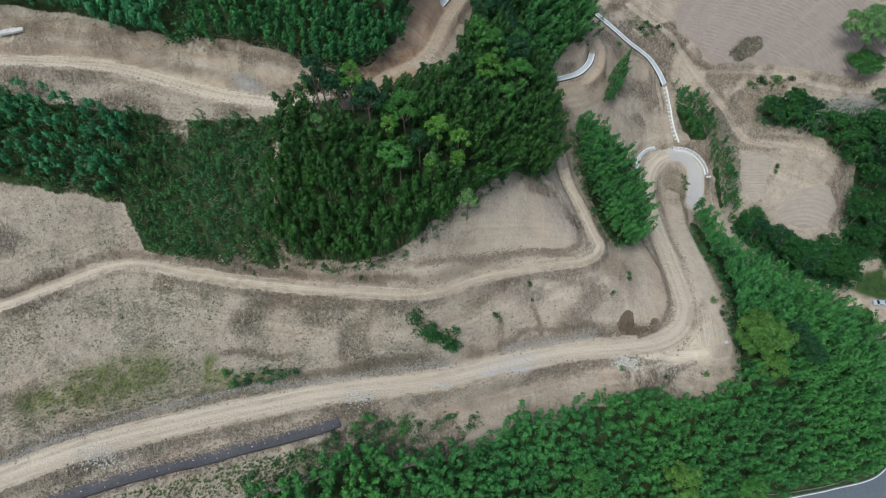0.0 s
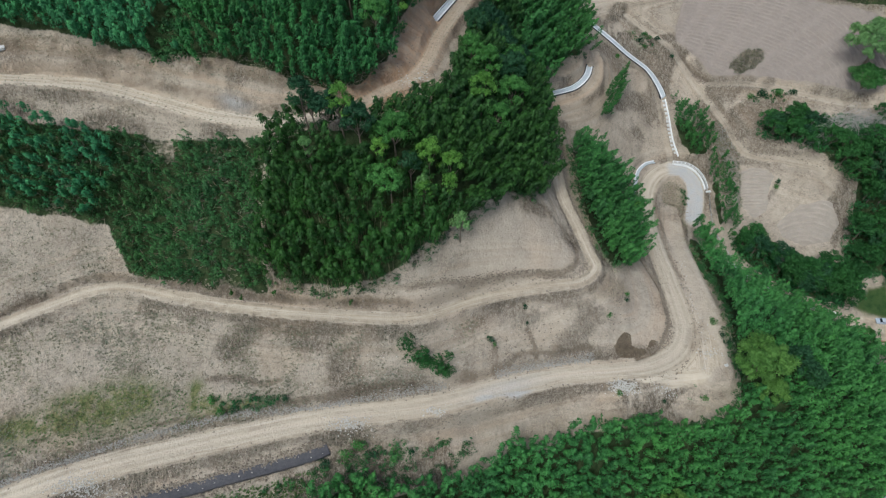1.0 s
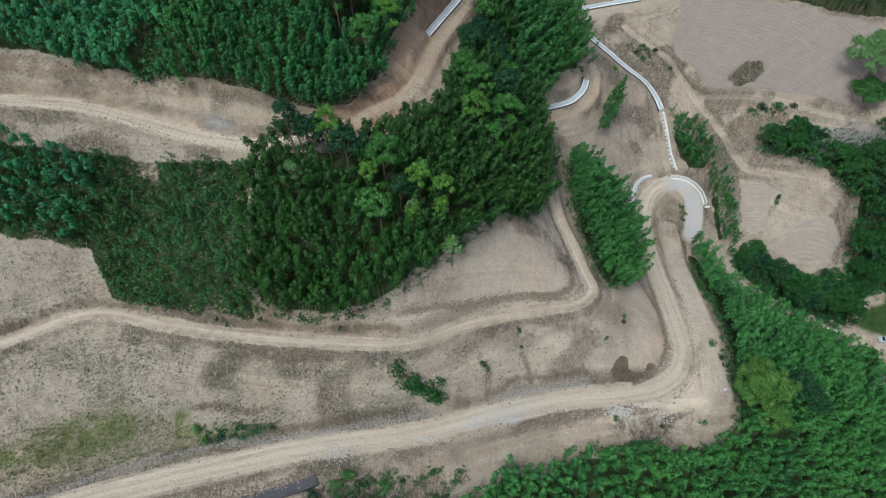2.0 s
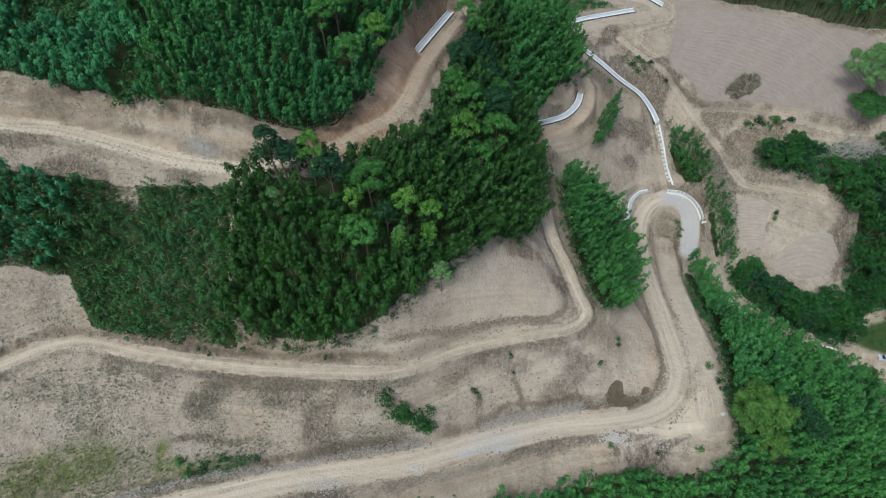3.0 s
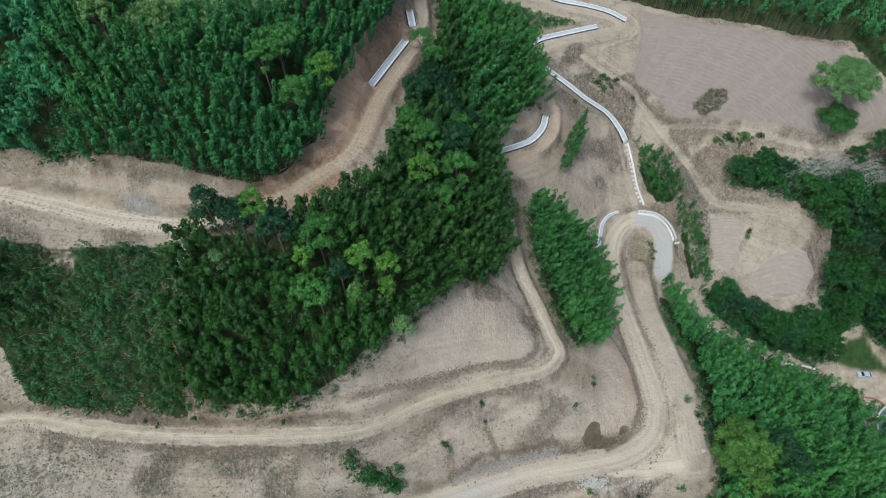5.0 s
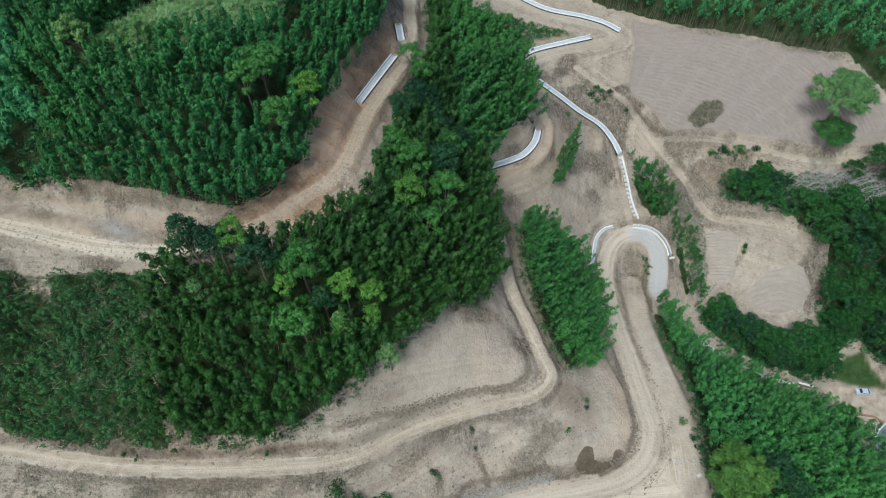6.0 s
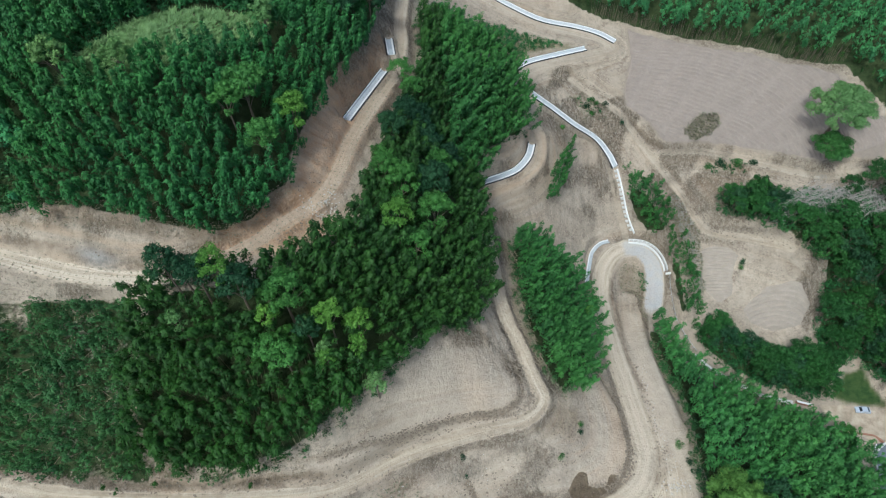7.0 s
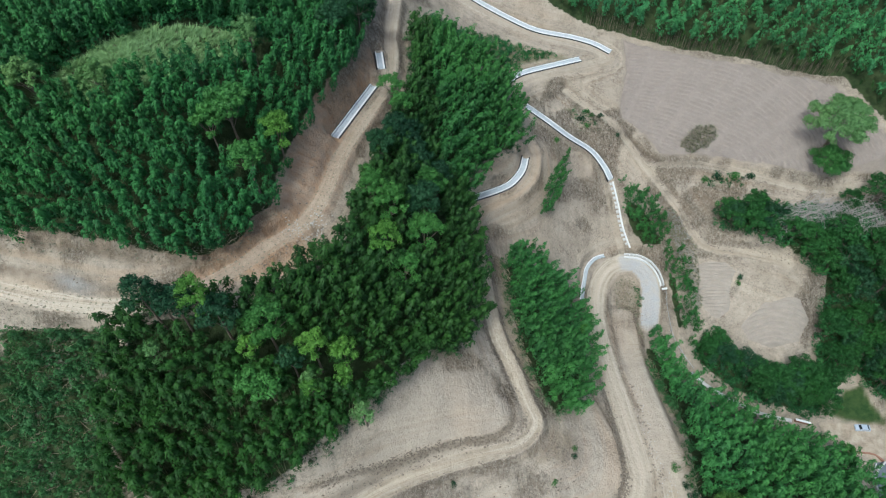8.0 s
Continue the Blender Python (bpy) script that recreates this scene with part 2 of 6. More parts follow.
CULM = plain_material("bamboo_culm", (0.16, 0.17, 0.08), (0.24, 0.21, 0.12))
BARK = plain_material("bark", (0.13, 0.10, 0.075), (0.22, 0.18, 0.14))
DEADWOOD = plain_material("dry_stems", (0.24, 0.19, 0.13), (0.42, 0.35, 0.25))
CONCRETE = plain_material("pale_concrete", (0.50, 0.49, 0.47), (0.62, 0.61, 0.585), 0.8)
STONE = plain_material("broken_stone", (0.37, 0.345, 0.30), (0.60, 0.57, 0.52))

# ---- the lie of the land: road profiles and spot heights, metres ----
MAIN_ROAD = [(-130, 18, 36), (-110, 25, 37.5), (-91, 32.7, 39), (-74.5, 38.9, 39.8), (-58.6, 43.8, 38.6), (-41.6, 48.4, 37.2), (-23.6, 52.7, 35.6), (-0.5, 56.6, 33.2), (15.9, 61.8, 30.8),
             (30.3, 65.9, 28.9), (44.6, 67.7, 27.6), (54, 69.5, 26.5), (61, 73.5, 25.6), (64.6, 80, 25), (65, 90, 23.4), (64.8, 106, 20), (65.1, 117.4, 17.6), (66.1, 128.8, 15.8),
             (69.4, 138.9, 14.8), (74.7, 144.2, 14.8), (80.7, 144.2, 14.9), (84, 139.5, 14.2), (83.4, 132.9, 13.4), (81, 125, 12.8)]
MID_ROAD = [(-125, 58, 51), (-110, 61, 51.5), (-96.5, 65.6, 52.3), (-85.2, 70.5, 53), (-75, 74.8, 53.6), (-67, 75.6, 53.7), (-57.1, 73.4, 53.6), (-41.8, 71.1, 53), (-23.3, 70.4, 50.8), (-5, 71.8, 47),
            (9, 78.2, 43.4), (23.1, 82.7, 41.6), (34.8, 85.3, 40.2), (39.7, 89.7, 39.6), (38.6, 94.3, 40), (36.2, 102.9, 40.9), (33.7, 110.5, 41.8), (32.6, 118, 42.8), (32, 128, 43.2),
            (31.6, 138, 42), (32.6, 146, 40), (36.6, 150.5, 38.8), (44, 154.8, 37.9), (49.6, 160.5, 38), (51.3, 167, 39.2), (49.5, 175, 41)]
UPPER_ROAD = [(-130, 106, 84.5), (-110, 109, 83.5), (-96, 109.8, 82.4), (-84.5, 110.8, 81), (-73, 111, 79.4), (-61.2, 108.9, 77.4), (-47.8, 105.2, 76.4), (-36, 103, 76.4), (-26, 104.5, 76.3), (-17.7, 109.3, 75.4),
              (-11.5, 115.8, 73.8), (-5.4, 122.5, 72.3), (-2.2, 129.7, 71.4), (0.2, 140.3, 69.8), (3.8, 150.3, 68.6), (7.5, 158.7, 67.9), (11.2, 168, 67.2), (12.4, 176.4, 67.2), (12.6, 188, 67.4), (14, 205, 66)]
SWITCHBACK = [(34, 232, 49), (50, 222, 44.8), (60, 216.4, 43.4), (70, 213, 42.6), (78, 209.6, 41.9), (80.5, 205.5, 41.5), (73, 202.4, 41.8), (62.6, 200.2, 41.9), (53.4, 197.2, 42.2), (47, 190.5, 42.6), (46.5, 184, 43)]
WALL_ROAD = [(49.8, 183.5, 41.6), (57.4, 180.7, 37.4), (63.6, 178.4, 33.2), (70.8, 176, 28.4), (74.6, 172.6, 24.8), (76.4, 168, 21.6), (77, 161, 19), (77.4, 154, 17.2), (78, 147.5, 15.4)]
FIELD_TRACK = [(66, 195, 38), (72, 189.9, 35.9), (80.5, 184, 32.6), (88, 173.4, 26.9), (95.2, 157.3, 23.9), (99.2, 145, 22.8), (108.8, 139.5, 25), (118.8, 134, 27)]
SIDE_TRACK = [(91.2, 172, 27.6), (102.8, 167.6, 31.6), (113.4, 159.1, 35.4), (128.8, 150.9, 37.8), (145.1, 149.2, 41), (170, 146, 42)]
LOW_WALK = [(87.5, 136, 13.8), (86.2, 128.8, 13.2), (85.6, 120.3, 12.6), (87.4, 115, 11.8), (90.4, 110, 10.4), (94, 106, 9.2), (100, 102.6, 7.6), (106, 99.8, 5.8), (116.4, 97.6, 2.8), (124.8, 95.8, 0.8)]
TARMAC = [(70, 30, 9), (89, 33.6, 7.6), (99, 35.6, 6.6), (114.4, 40, 4.6), (128, 52, 2), (134, 70, 0), (138, 82, -1.4), (150, 96, -1.6), (170, 110, -1)]
# concrete drains beside the roads
DRAIN_A = [(-0.6, 148.3, 69.3), (3.8, 157.6, 68.6), (8.1, 166.5, 68)]
DRAIN_B = [(10, 173, 67.7), (9.4, 179, 68)]
DRAIN_C = [(32, 152.3, 39.8), (39.2, 155.4, 39), (43.4, 157.8, 38.8), (47, 162.1, 39), (48.7, 166.8, 39.6)]
DRAIN_D = [(51.2, 185.1, 41.8), (58.1, 182.5, 37.6), (64.4, 180.1, 33.4), (71.9, 178, 28.7), (76, 174.7, 25), (78.1, 171.3, 22.4)]
DRAIN_E = [(45.5, 193.2, 42.8), (49, 197.4, 42.4), (53.2, 200, 42.1), (62.6, 202.9, 41.9), (71.5, 205.4, 41.8)]
DRAIN_F = [(78.3, 170.6, 21.8), (79, 164.1, 19.5), (79.1, 155.7, 17.6), (80.1, 149.3, 16.1)]
DRAIN_H = [(72.4, 147.6, 15.3), (69.4, 146.6, 15.4), (66.4, 143.6, 15.4), (64.6, 139, 15.5), (62.9, 134, 15.9), (62, 130, 16.3)]
DRAIN_G = [(33, 236, 50), (40, 231, 47.4), (50.6, 224, 44.8), (59.3, 218.5, 43.6), (70, 215.2, 42.9), (77, 212.2, 42.3), (81.9, 208.4, 41.6)]
SLOPES = [(-68.5, 52.6, 43.3), (13, 70.3, 38.8), (21.7, 74.9, 37.7), (42.7, 78.9, 36.2), (-84.6, 62, 49.2), (-70, 64.2, 48), (-37.4, 64.2, 45.2), (-22, 65.5, 45.6), (-9.7, 62, 42.6), (-28.3, 56.4, 38.3), (-28, 44.5, 34.2),
          (-66, 33, 36.8), (-81, 83, 59.8), (-91, 86.3, 63.4), (20.5, 95.2, 52.4), (28.5, 100, 46.5), (-44.5, 111.6, 82.7), (-35, 110.6, 81), (-62, 116, 84), (-78, 118, 87), (71.4, 80.4, 26), (50, 77, 28.8),
          (-18.4, 43.7, 30), (50.4, 168.6, 43), (57.5, 170, 35), (54, 160, 33), (-8.6, 131.7, 75.4), (-8, 122, 73.8), (58, 62.6, 23.6), (46, 61.5, 27.2), (40, 139, 34)]
WOODS = [(-26, 98.3, 79.2), (-8, 95, 73.4), (0.2, 92.2, 67.5), (-3, 87.5, 64.2), (-23, 79.9, 59), (-12.4, 75.5, 52.8), (-34, 82.7, 64), (2.7, 84.6, 56.4), (20, 108.5, 55.4), (9.8, 126.6, 67.4), (20, 131.6, 60.4),
         (35.3, 161.6, 47.4), (39.4, 127.2, 38), (-46.4, 135, 92), (-28.2, 136, 89.4), (-31.7, 119, 84.6), (-4.5, 155, 79), (-50, 114.4, 84.6), (-40, 146, 94.6), (-60.5, 92.8, 63.6), (-49.2, 84.3, 65),
         (-64.3, 85.4, 57.6), (-43, 94.6, 68.4), (-72, 95, 68.6), (93.3, 81.3, 20.4), (95.5, 62, 19.4), (42, 52, 20.6), (69, 48.5, 15.8), (17, 50.5, 21), (103.5, 44, 8), (97.6, 113.6, 11), (118.6, 105, 5.6)]
VALLEY = [(130, 121.7, 13.4), (110.5, 124.8, 16.6), (120.7, 118.7, 13), (110, 132, 20.8), (110, 139.5, 27), (121, 137, 31), (84, 186, 33.4), (105.6, 185.8, 41.6), (123.5, 166, 43), (103, 175, 33.6), (84.7, 212.5, 42.4),
          (140, 185, 56), (125, 195, 54), (110, 217, 54), (-115, 100, 76), (-115, 45, 41), (-60, 8, 24), (0, 8, 16), (60, 12, 4), (120, 15, 0), (165, 60, -3), (170, 125, 20), (165, 185, 62), (60, 245, 52),
          (0, 205, 78), (-60, 185, 98), (-115, 155, 95), (22, 180, 61), (32, 215, 50), (170, 240, 72), (100, 260, 62), (-30, 260, 90)]


def along(rows, step=1.0):
    """A smooth line through the rows, cut into even steps."""
    p = np.array(rows, float)
    p = np.vstack([2 * p[0] - p[1], p, 2 * p[-1] - p[-2]])
    out = []
    for i in range(1, len(p) - 2):
        n = max(2, int(np.linalg.norm(p[i + 1] - p[i]) / step))
        t = np.linspace(0, 1, n, endpoint=False)[:, None]
        a, b, c, d = p[i - 1], p[i], p[i + 1], p[i + 2]
        out.append(0.5 * (2 * b + (c - a) * t + (2 * a - 5 * b + 4 * c - d) * t**2 + (3 * b - a - 3 * c + d) * t**3))
    out.append(p[-2:-1])
    return np.vstack(out)


# name: line, half width, width of the bank on which it runs out
SHELF_LINE = [(70, 68, 26.3), (71.4, 80, 25.3), (71.4, 90, 23.6), (71.0, 106, 19.9), (71.4, 114, 17.2), (72.2, 120, 15.7), (73.4, 126, 14.8)]
ROADS = {
    "shelf": (along(SHELF_LINE), 3.2, 3.2),
        "main": (along(MAIN_ROAD), 2.7, 2.2), "mid": (along(MID_ROAD), 1.5, 1.4), "upper": (along(UPPER_ROAD), 1.6, 1.4), "switch": (along(SWITCHBACK), 2.2, 2.0),
    "wall": (along(WALL_ROAD), 0.9, 1.2), "track": (along(FIELD_TRACK), 1.2, 1.5), "side": (along(SIDE_TRACK), 1.3, 1.5), "walk": (along(LOW_WALK), 1.0, 1.0), "tarmac": (along(TARMAC), 3.2, 2.0),
    "drain_a": (along(DRAIN_A), 1.45, 0.6), "drain_b": (along(DRAIN_B), 1.45, 0.6), "drain_c": (along(DRAIN_C), 1.45, 0.6), "drain_d": (along(DRAIN_D), 1.45, 0.6), "drain_e": (along(DRAIN_E), 1.45, 0.6), "drain_f": (along(DRAIN_F), 1.45, 0.6), "drain_g": (along(DRAIN_G), 1.45, 0.6), "drain_h": (along(DRAIN_H), 1.45, 0.6),
}
_spots = np.array([*SLOPES, *WOODS, *VALLEY] + [tuple(r) for k in (MAIN_ROAD, MID_ROAD, UPPER_ROAD, SWITCHBACK, WALL_ROAD, FIELD_TRACK, SIDE_TRACK, LOW_WALK, TARMAC) for r in k], float)


def _kernel(d):
    return d * d * np.log(d + 1e-9)


def _fit_sheet(p, slack=0.012):
    n = len(p)
    d = np.hypot(p[:, None, 0] - p[None, :, 0], p[:, None, 1] - p[None, :, 1]) / 50
    a = np.zeros((n + 3, n + 3))
    a[:n, :n] = _kernel(d) + slack * np.eye(n)
    a[:n, n:] = np.c_[np.ones(n), p[:, :2] / 50]
    a[n:, :n] = a[:n, n:].T
    return np.linalg.solve(a, np.r_[p[:, 2], 0, 0, 0])


_sheet = _fit_sheet(_spots)


def smooth(v, lo, hi):
    v = np.clip((v - lo) / (hi - lo), 0, 1)
    return v * v * (3 - 2 * v)


def near_line(x, y, line, reach):
    """Distance to a line and the line's height there; 99 where it is further than reach."""
    d, z = np.full(x.shape, 99.0), np.zeros(x.shape)
    lo, hi = line[:, :2].min(0) - reach, line[:, :2].max(0) + reach
    pick = np.nonzero((x > lo[0]) & (x < hi[0]) & (y > lo[1]) & (y < hi[1]))[0]
    for part_ in np.array_split(pick, max(1, len(pick) // 8000)):
        q = (x[part_, None] - line[None, :, 0]) ** 2 + (y[part_, None] - line[None, :, 1]) ** 2
        k = q.argmin(1)
        a, b = line[np.maximum(k - 1, 0)], line[np.minimum(k + 1, len(line) - 1)]
        w = b[:, :2] - a[:, :2]
        t = ((x[part_] - line[k, 0]) * w[:, 0] + (y[part_] - line[k, 1]) * w[:, 1]) / ((w * w).sum(1) + 1e-9)
        t = np.clip(t, -0.5, 0.5)
        d[part_] = np.sqrt(np.maximum(q[np.arange(len(part_)), k] - t * t * (w * w).sum(1), 0))
        z[part_] = line[k, 2] + t * (b[:, 2] - a[:, 2])
    return d, z


def wobble(x, y, s, seed=0.0):
    """Cheap smooth noise from a few crossed waves, -1 to 1."""
    v = 0
    for i, (a, f) in enumerate(((0.3, 1.0), (1.7, 1.31), (2.9, 0.83), (4.1, 1.73), (5.3, 2.3))):
        v = v + np.sin((x * np.cos(a + seed) + y * np.sin(a + seed)) * f / s + i * 2.1 + seed * 7)
    return v / 5


def lumps(x, y, s, seed=0):
    """Smooth random lumps of size s, -1 to 1."""
    x, y = x / s, y / s
    i, j = np.floor(x), np.floor(y)
    u, v = x - i, y - j
    u, v = u * u * (3 - 2 * u), v * v * (3 - 2 * v)
    chance = lambda a, b: (np.sin(a * 127.1 + b * 311.7 + seed * 74.7) * 43758.5453) % 1.0
    low = chance(i, j) * (1 - u) + chance(i + 1, j) * u
    high = chance(i, j + 1) * (1 - u) + chance(i + 1, j + 1) * u
    return 2 * (low * (1 - v) + high * v) - 1


def unit(v):
    return v / (np.linalg.norm(v, axis=-1, keepdims=True) + 1e-9)


def inside(x, y, poly):
    r = np.zeros(x.shape, bool)
    p = np.array(poly, float)
    for (x0, y0), (x1, y1) in zip(p, np.roll(p, -1, 0)):
        if y0 != y1:
            r ^= ((y0 > y) != (y1 > y)) & (x < (x1 - x0) * (y - y0) / (y1 - y0) + x0)
    return r


def edge_distance(x, y, poly):
    d = np.full(x.shape, 1e9)
    p = np.array(poly, float)
    for a, b in zip(p, np.roll(p, -1, 0)):
        ab = b - a
        t = np.clip(((x - a[0]) * ab[0] + (y - a[1]) * ab[1]) / (ab @ ab), 0, 1)
        d = np.minimum(d, np.hypot(x - a[0] - t * ab[0], y - a[1] - t * ab[1]))
    return d


def within(x, y, poly, soft=1.2):
    """1 inside the outline, 0 outside, with a soft wavering edge."""
    d = edge_distance(x, y, poly) * np.where(inside(x, y, poly), 1, -1)
    return smooth(d + 0.6 * wobble(x, y, 1.3), -soft, soft)


FIELD = [(86.6, 213), (101, 202), (118.5, 190), (132.4, 180), (137.6, 176.6), (140, 171.4), (145, 163), (154, 156.6), (165, 153), (165, 150), (146, 152), (129, 154.5), (114.5, 162.5), (103.5, 170.8), (92.5, 175), (89.5, 180.5), (83, 186.5), (82, 190), (86, 202)]
LOW_FIELD = [(97.6, 141), (104, 139), (106.6, 136), (104.6, 130.6), (104, 126), (100.4, 124.4), (97, 128), (96.6, 135)]
ARC_FIELD = [(105.6, 122.6), (113, 127.4), (122.6, 127.4), (125.6, 122.5), (122.6, 117), (114, 116), (108, 118.4)]
MOUND = [(98.2, 175.6), (100.4, 178), (104, 179), (107.8, 177.4), (108.2, 174.4), (105.6, 172.4), (101, 172.4)]
SHELF = [(67.6, 66), (73, 70), (74.6, 80), (75.4, 96), (74.8, 110), (75.6, 121), (72, 124), (68.6, 112), (68.4, 96), (67.8, 80)]
WOOD_A = [(-135, 114), (-95, 118.6), (-80, 117), (-62, 114.4), (-50, 112.6), (-41.6, 111.8), (-27.4, 109.6), (-20, 110.8), (-15.5, 114.8), (-13, 119.5), (-9.6, 124), (-9, 131), (-6.6, 139.5), (-2, 153), (3.4, 165.5), (6.6, 175), (8.6, 189), (9, 290), (-135, 290)]
WOOD_B = [(-36, 74.5), (-21.5, 73.3), (-10.4, 76), (-0.5, 82.5), (8, 89.5), (17, 98.5), (23.5, 101.5), (29.5, 111.5), (29.4, 125), (28.8, 134), (29.5, 147), (34, 157), (46.5, 165.5), (45.4, 177.6), (42, 191), (30, 196), (16, 192),
          (16.5, 175), (12, 159), (7.5, 146.4), (4.2, 132), (1.6, 118.5), (-7, 109), (-14, 104), (-22, 101.5), (-34, 99.6), (-37, 90), (-38, 82)]
BRUSH_B = [(-36, 73.6), (-48, 74.6), (-60.6, 77), (-67, 78.8), (-72.5, 87), (-96, 89), (-125, 90), (-125, 102.5), (-95, 104.4), (-80, 103), (-67, 103.2), (-50, 101.6), (-36, 99.8), (-37, 90), (-38, 82)]
GROVE_C = [(37.4, 134), (43.2, 138.5), (54.5, 132), (59, 121), (57.6, 110), (54.4, 99.6), (46, 90.8), (42.2, 94.4), (40, 101.2), (37.6, 112.3), (36.2, 123)]
WOOD_F = [(75.4, 111), (79.4, 98), (76.8, 87), (74.4, 79), (75, 72), (74, 61.2), (66, 57.5), (59, 55.4), (53.3, 57.6), (30.2, 55), (27.5, 51.5), (18.1, 53), (12.6, 48), (5.9, 44.6), (-11.5, 39.6), (-18, 43.5), (-26.5, 37.2), (-40.7, 32.3),
          (-44, 20), (-30, 5), (70, 0), (85, 28), (100, 32), (116, 38), (127, 54), (131, 70), (132, 79), (127, 86), (117.5, 92), (106, 95), (98, 98.6), (90.5, 104), (85, 111), (82, 119), (77, 120)]
WOOD_H = [(66.2, 228.6), (76.1, 220.4), (86.3, 215.4), (100.7, 204), (119.4, 191), (132, 181.6), (139.4, 178.4), (141.8, 172.6), (146.8, 164.4), (156, 158.5), (172, 154), (260, 170), (260, 330), (40, 330), (48, 245)]
HEDGE_E = [(79.4, 170.5), (83, 166.6), (88, 161.5), (91.5, 151), (90, 146.6), (83.2, 148.3), (80, 157)]
HEDGE_G = [(88.6, 144.4), (93.4, 138.3), (92.2, 124), (88.6, 117.4), (87.4, 124.6)]
TREES_G = [(91, 118.5), (98.7, 122.6), (104.5, 116), (106.7, 110.6), (118.8, 112.3), (129.2, 110.1), (133, 104), (126, 98.4), (117, 99.6), (107, 102), (101, 104.8), (95.6, 108.6), (91.5, 112.5)]
TREES_K = [(101, 154.6), (110.8, 150.6), (122, 147), (145, 146), (175, 143), (175, 108), (150, 101), (143, 104), (139, 108.4), (132, 107), (125, 113.5), (128, 120.5), (127.8, 131), (119, 134.6), (111, 142), (104, 148)]
SHRUB_I = [(17, 194), (24, 211), (43.9, 214.2), (67.1, 205.6), (53.5, 203.2), (45.4, 197.6), (34, 198)]
STAND_D = [(50.6, 151.4), (53, 159), (58.4, 168), (62.6, 174), (59.4, 162.6), (53.8, 152.4)]
POCKET = [(-8, 74.7), (7.5, 83), (8.8, 88), (20, 97.7), (29, 100), (33.5, 93.4), (33.5, 87.8), (24.5, 84.6), (9, 80.6), (-3, 73.4)]
GRASS_TOP = [(-51, 135), (-48.5, 142), (-40.5, 150), (-33.6, 155), (-24, 159), (-15, 160), (-17, 153), (-24, 147), (-33, 141), (-42, 136.4)]
VERGE = [(-92, 44), (-86, 50), (-74, 57), (-60, 57.6), (-50, 55.5), (-42, 52.5), (-50, 49.6), (-67.4, 46.6), (-86, 41.5)]
PLAZA = [(48, 65), (58, 64.6), (66, 65.4), (71, 70), (71.6, 77), (69, 84), (68, 92), (64, 92), (60, 80), (54, 72.6), (48, 70)]
PUDDLE = [(43.9, 72.6), (45.2, 70.7), (47, 70.9), (50.6, 71.3), (52.8, 72.5), (55.3, 73.8), (56.2, 75.9), (54.9, 76), (53.2, 73.8), (50.7, 73.3), (48.8, 73.8), (48.6, 76.4), (46.9, 76.2), (45.1, 74.6)]
DAMP_FLAT = [(65.4, 79.9), (70, 83.3), (70.6, 80.5), (68.1, 75.2), (65.1, 72.9), (63.8, 75)]
GREY_STRIP = [(9.3, 58.2), (15.4, 59.4), (23, 60.8), (23.4, 61.8), (15.6, 60.7), (9, 59.2)]
SEEP = [(2.4, 61.5), (3.9, 62.5), (6.9, 63.9), (9.7, 64.4), (9.5, 63.1)]
GREENS = [(-69.5, 51.5, 4.2, 2.2), (-74.5, 51.5, 5.0, 2.8), (-87.5, 47.2, 3.4, 2.0), (-80.5, 48.6, 4.6, 1.6), (-64.5, 55, 5.0, 3.0), (-51.4, 55.4, 1.7, 3.0), (-46.5, 53.9, 4.0, 1.3), (-39.5, 54.8, 2.6, 0.9)]
# scraped arcs on the graded flats, along which the soil is streaked
FLAT_ARCS = {"flat": [(53, 102, 0), (56, 94, 0), (56.4, 86, 0), (54, 79, 0), (48, 75, 0), (42, 74, 0)], "corner": [(78, 60, 0), (68, 64, 0), (58, 64.4, 0), (44, 63, 0)]}
MUD_FLAT = [(46, 75), (54, 75), (59.4, 80), (60, 88), (58.6, 97), (54, 99), (50.6, 92), (51, 84), (46, 80)]
RED_CUT = [(-25, 108.5), (-19, 113), (-14, 118.5), (-9.5, 125), (-8.5, 132), (-6, 141), (-2, 152), (4, 166), (7, 176), (9, 176), (6, 161), (1, 150), (-2, 140), (-4, 130), (-8, 121), (-14, 113.5), (-20, 107)]
ROOT_STRIP = [(-100, 115.5), (-80, 115), (-62, 112.8), (-50, 111.4), (-42, 110.4), (-30, 109.6), (-22, 109.4), (-16, 114), (-10, 123), (-12, 124), (-19, 116.5), (-24, 113), (-34, 114.5), (-50, 115), (-62, 116.5), (-80, 118), (-100, 118)]
LAWN = [(129.7, 100), (133, 103.6), (135.2, 105.6), (140.4, 106.4), (142, 102), (146, 96.6), (133.4, 98)]
YARD = [(125.6, 97.6), (132, 97.4), (147, 94.4), (144, 87), (139, 87.6), (131, 89.2), (126.6, 92)]


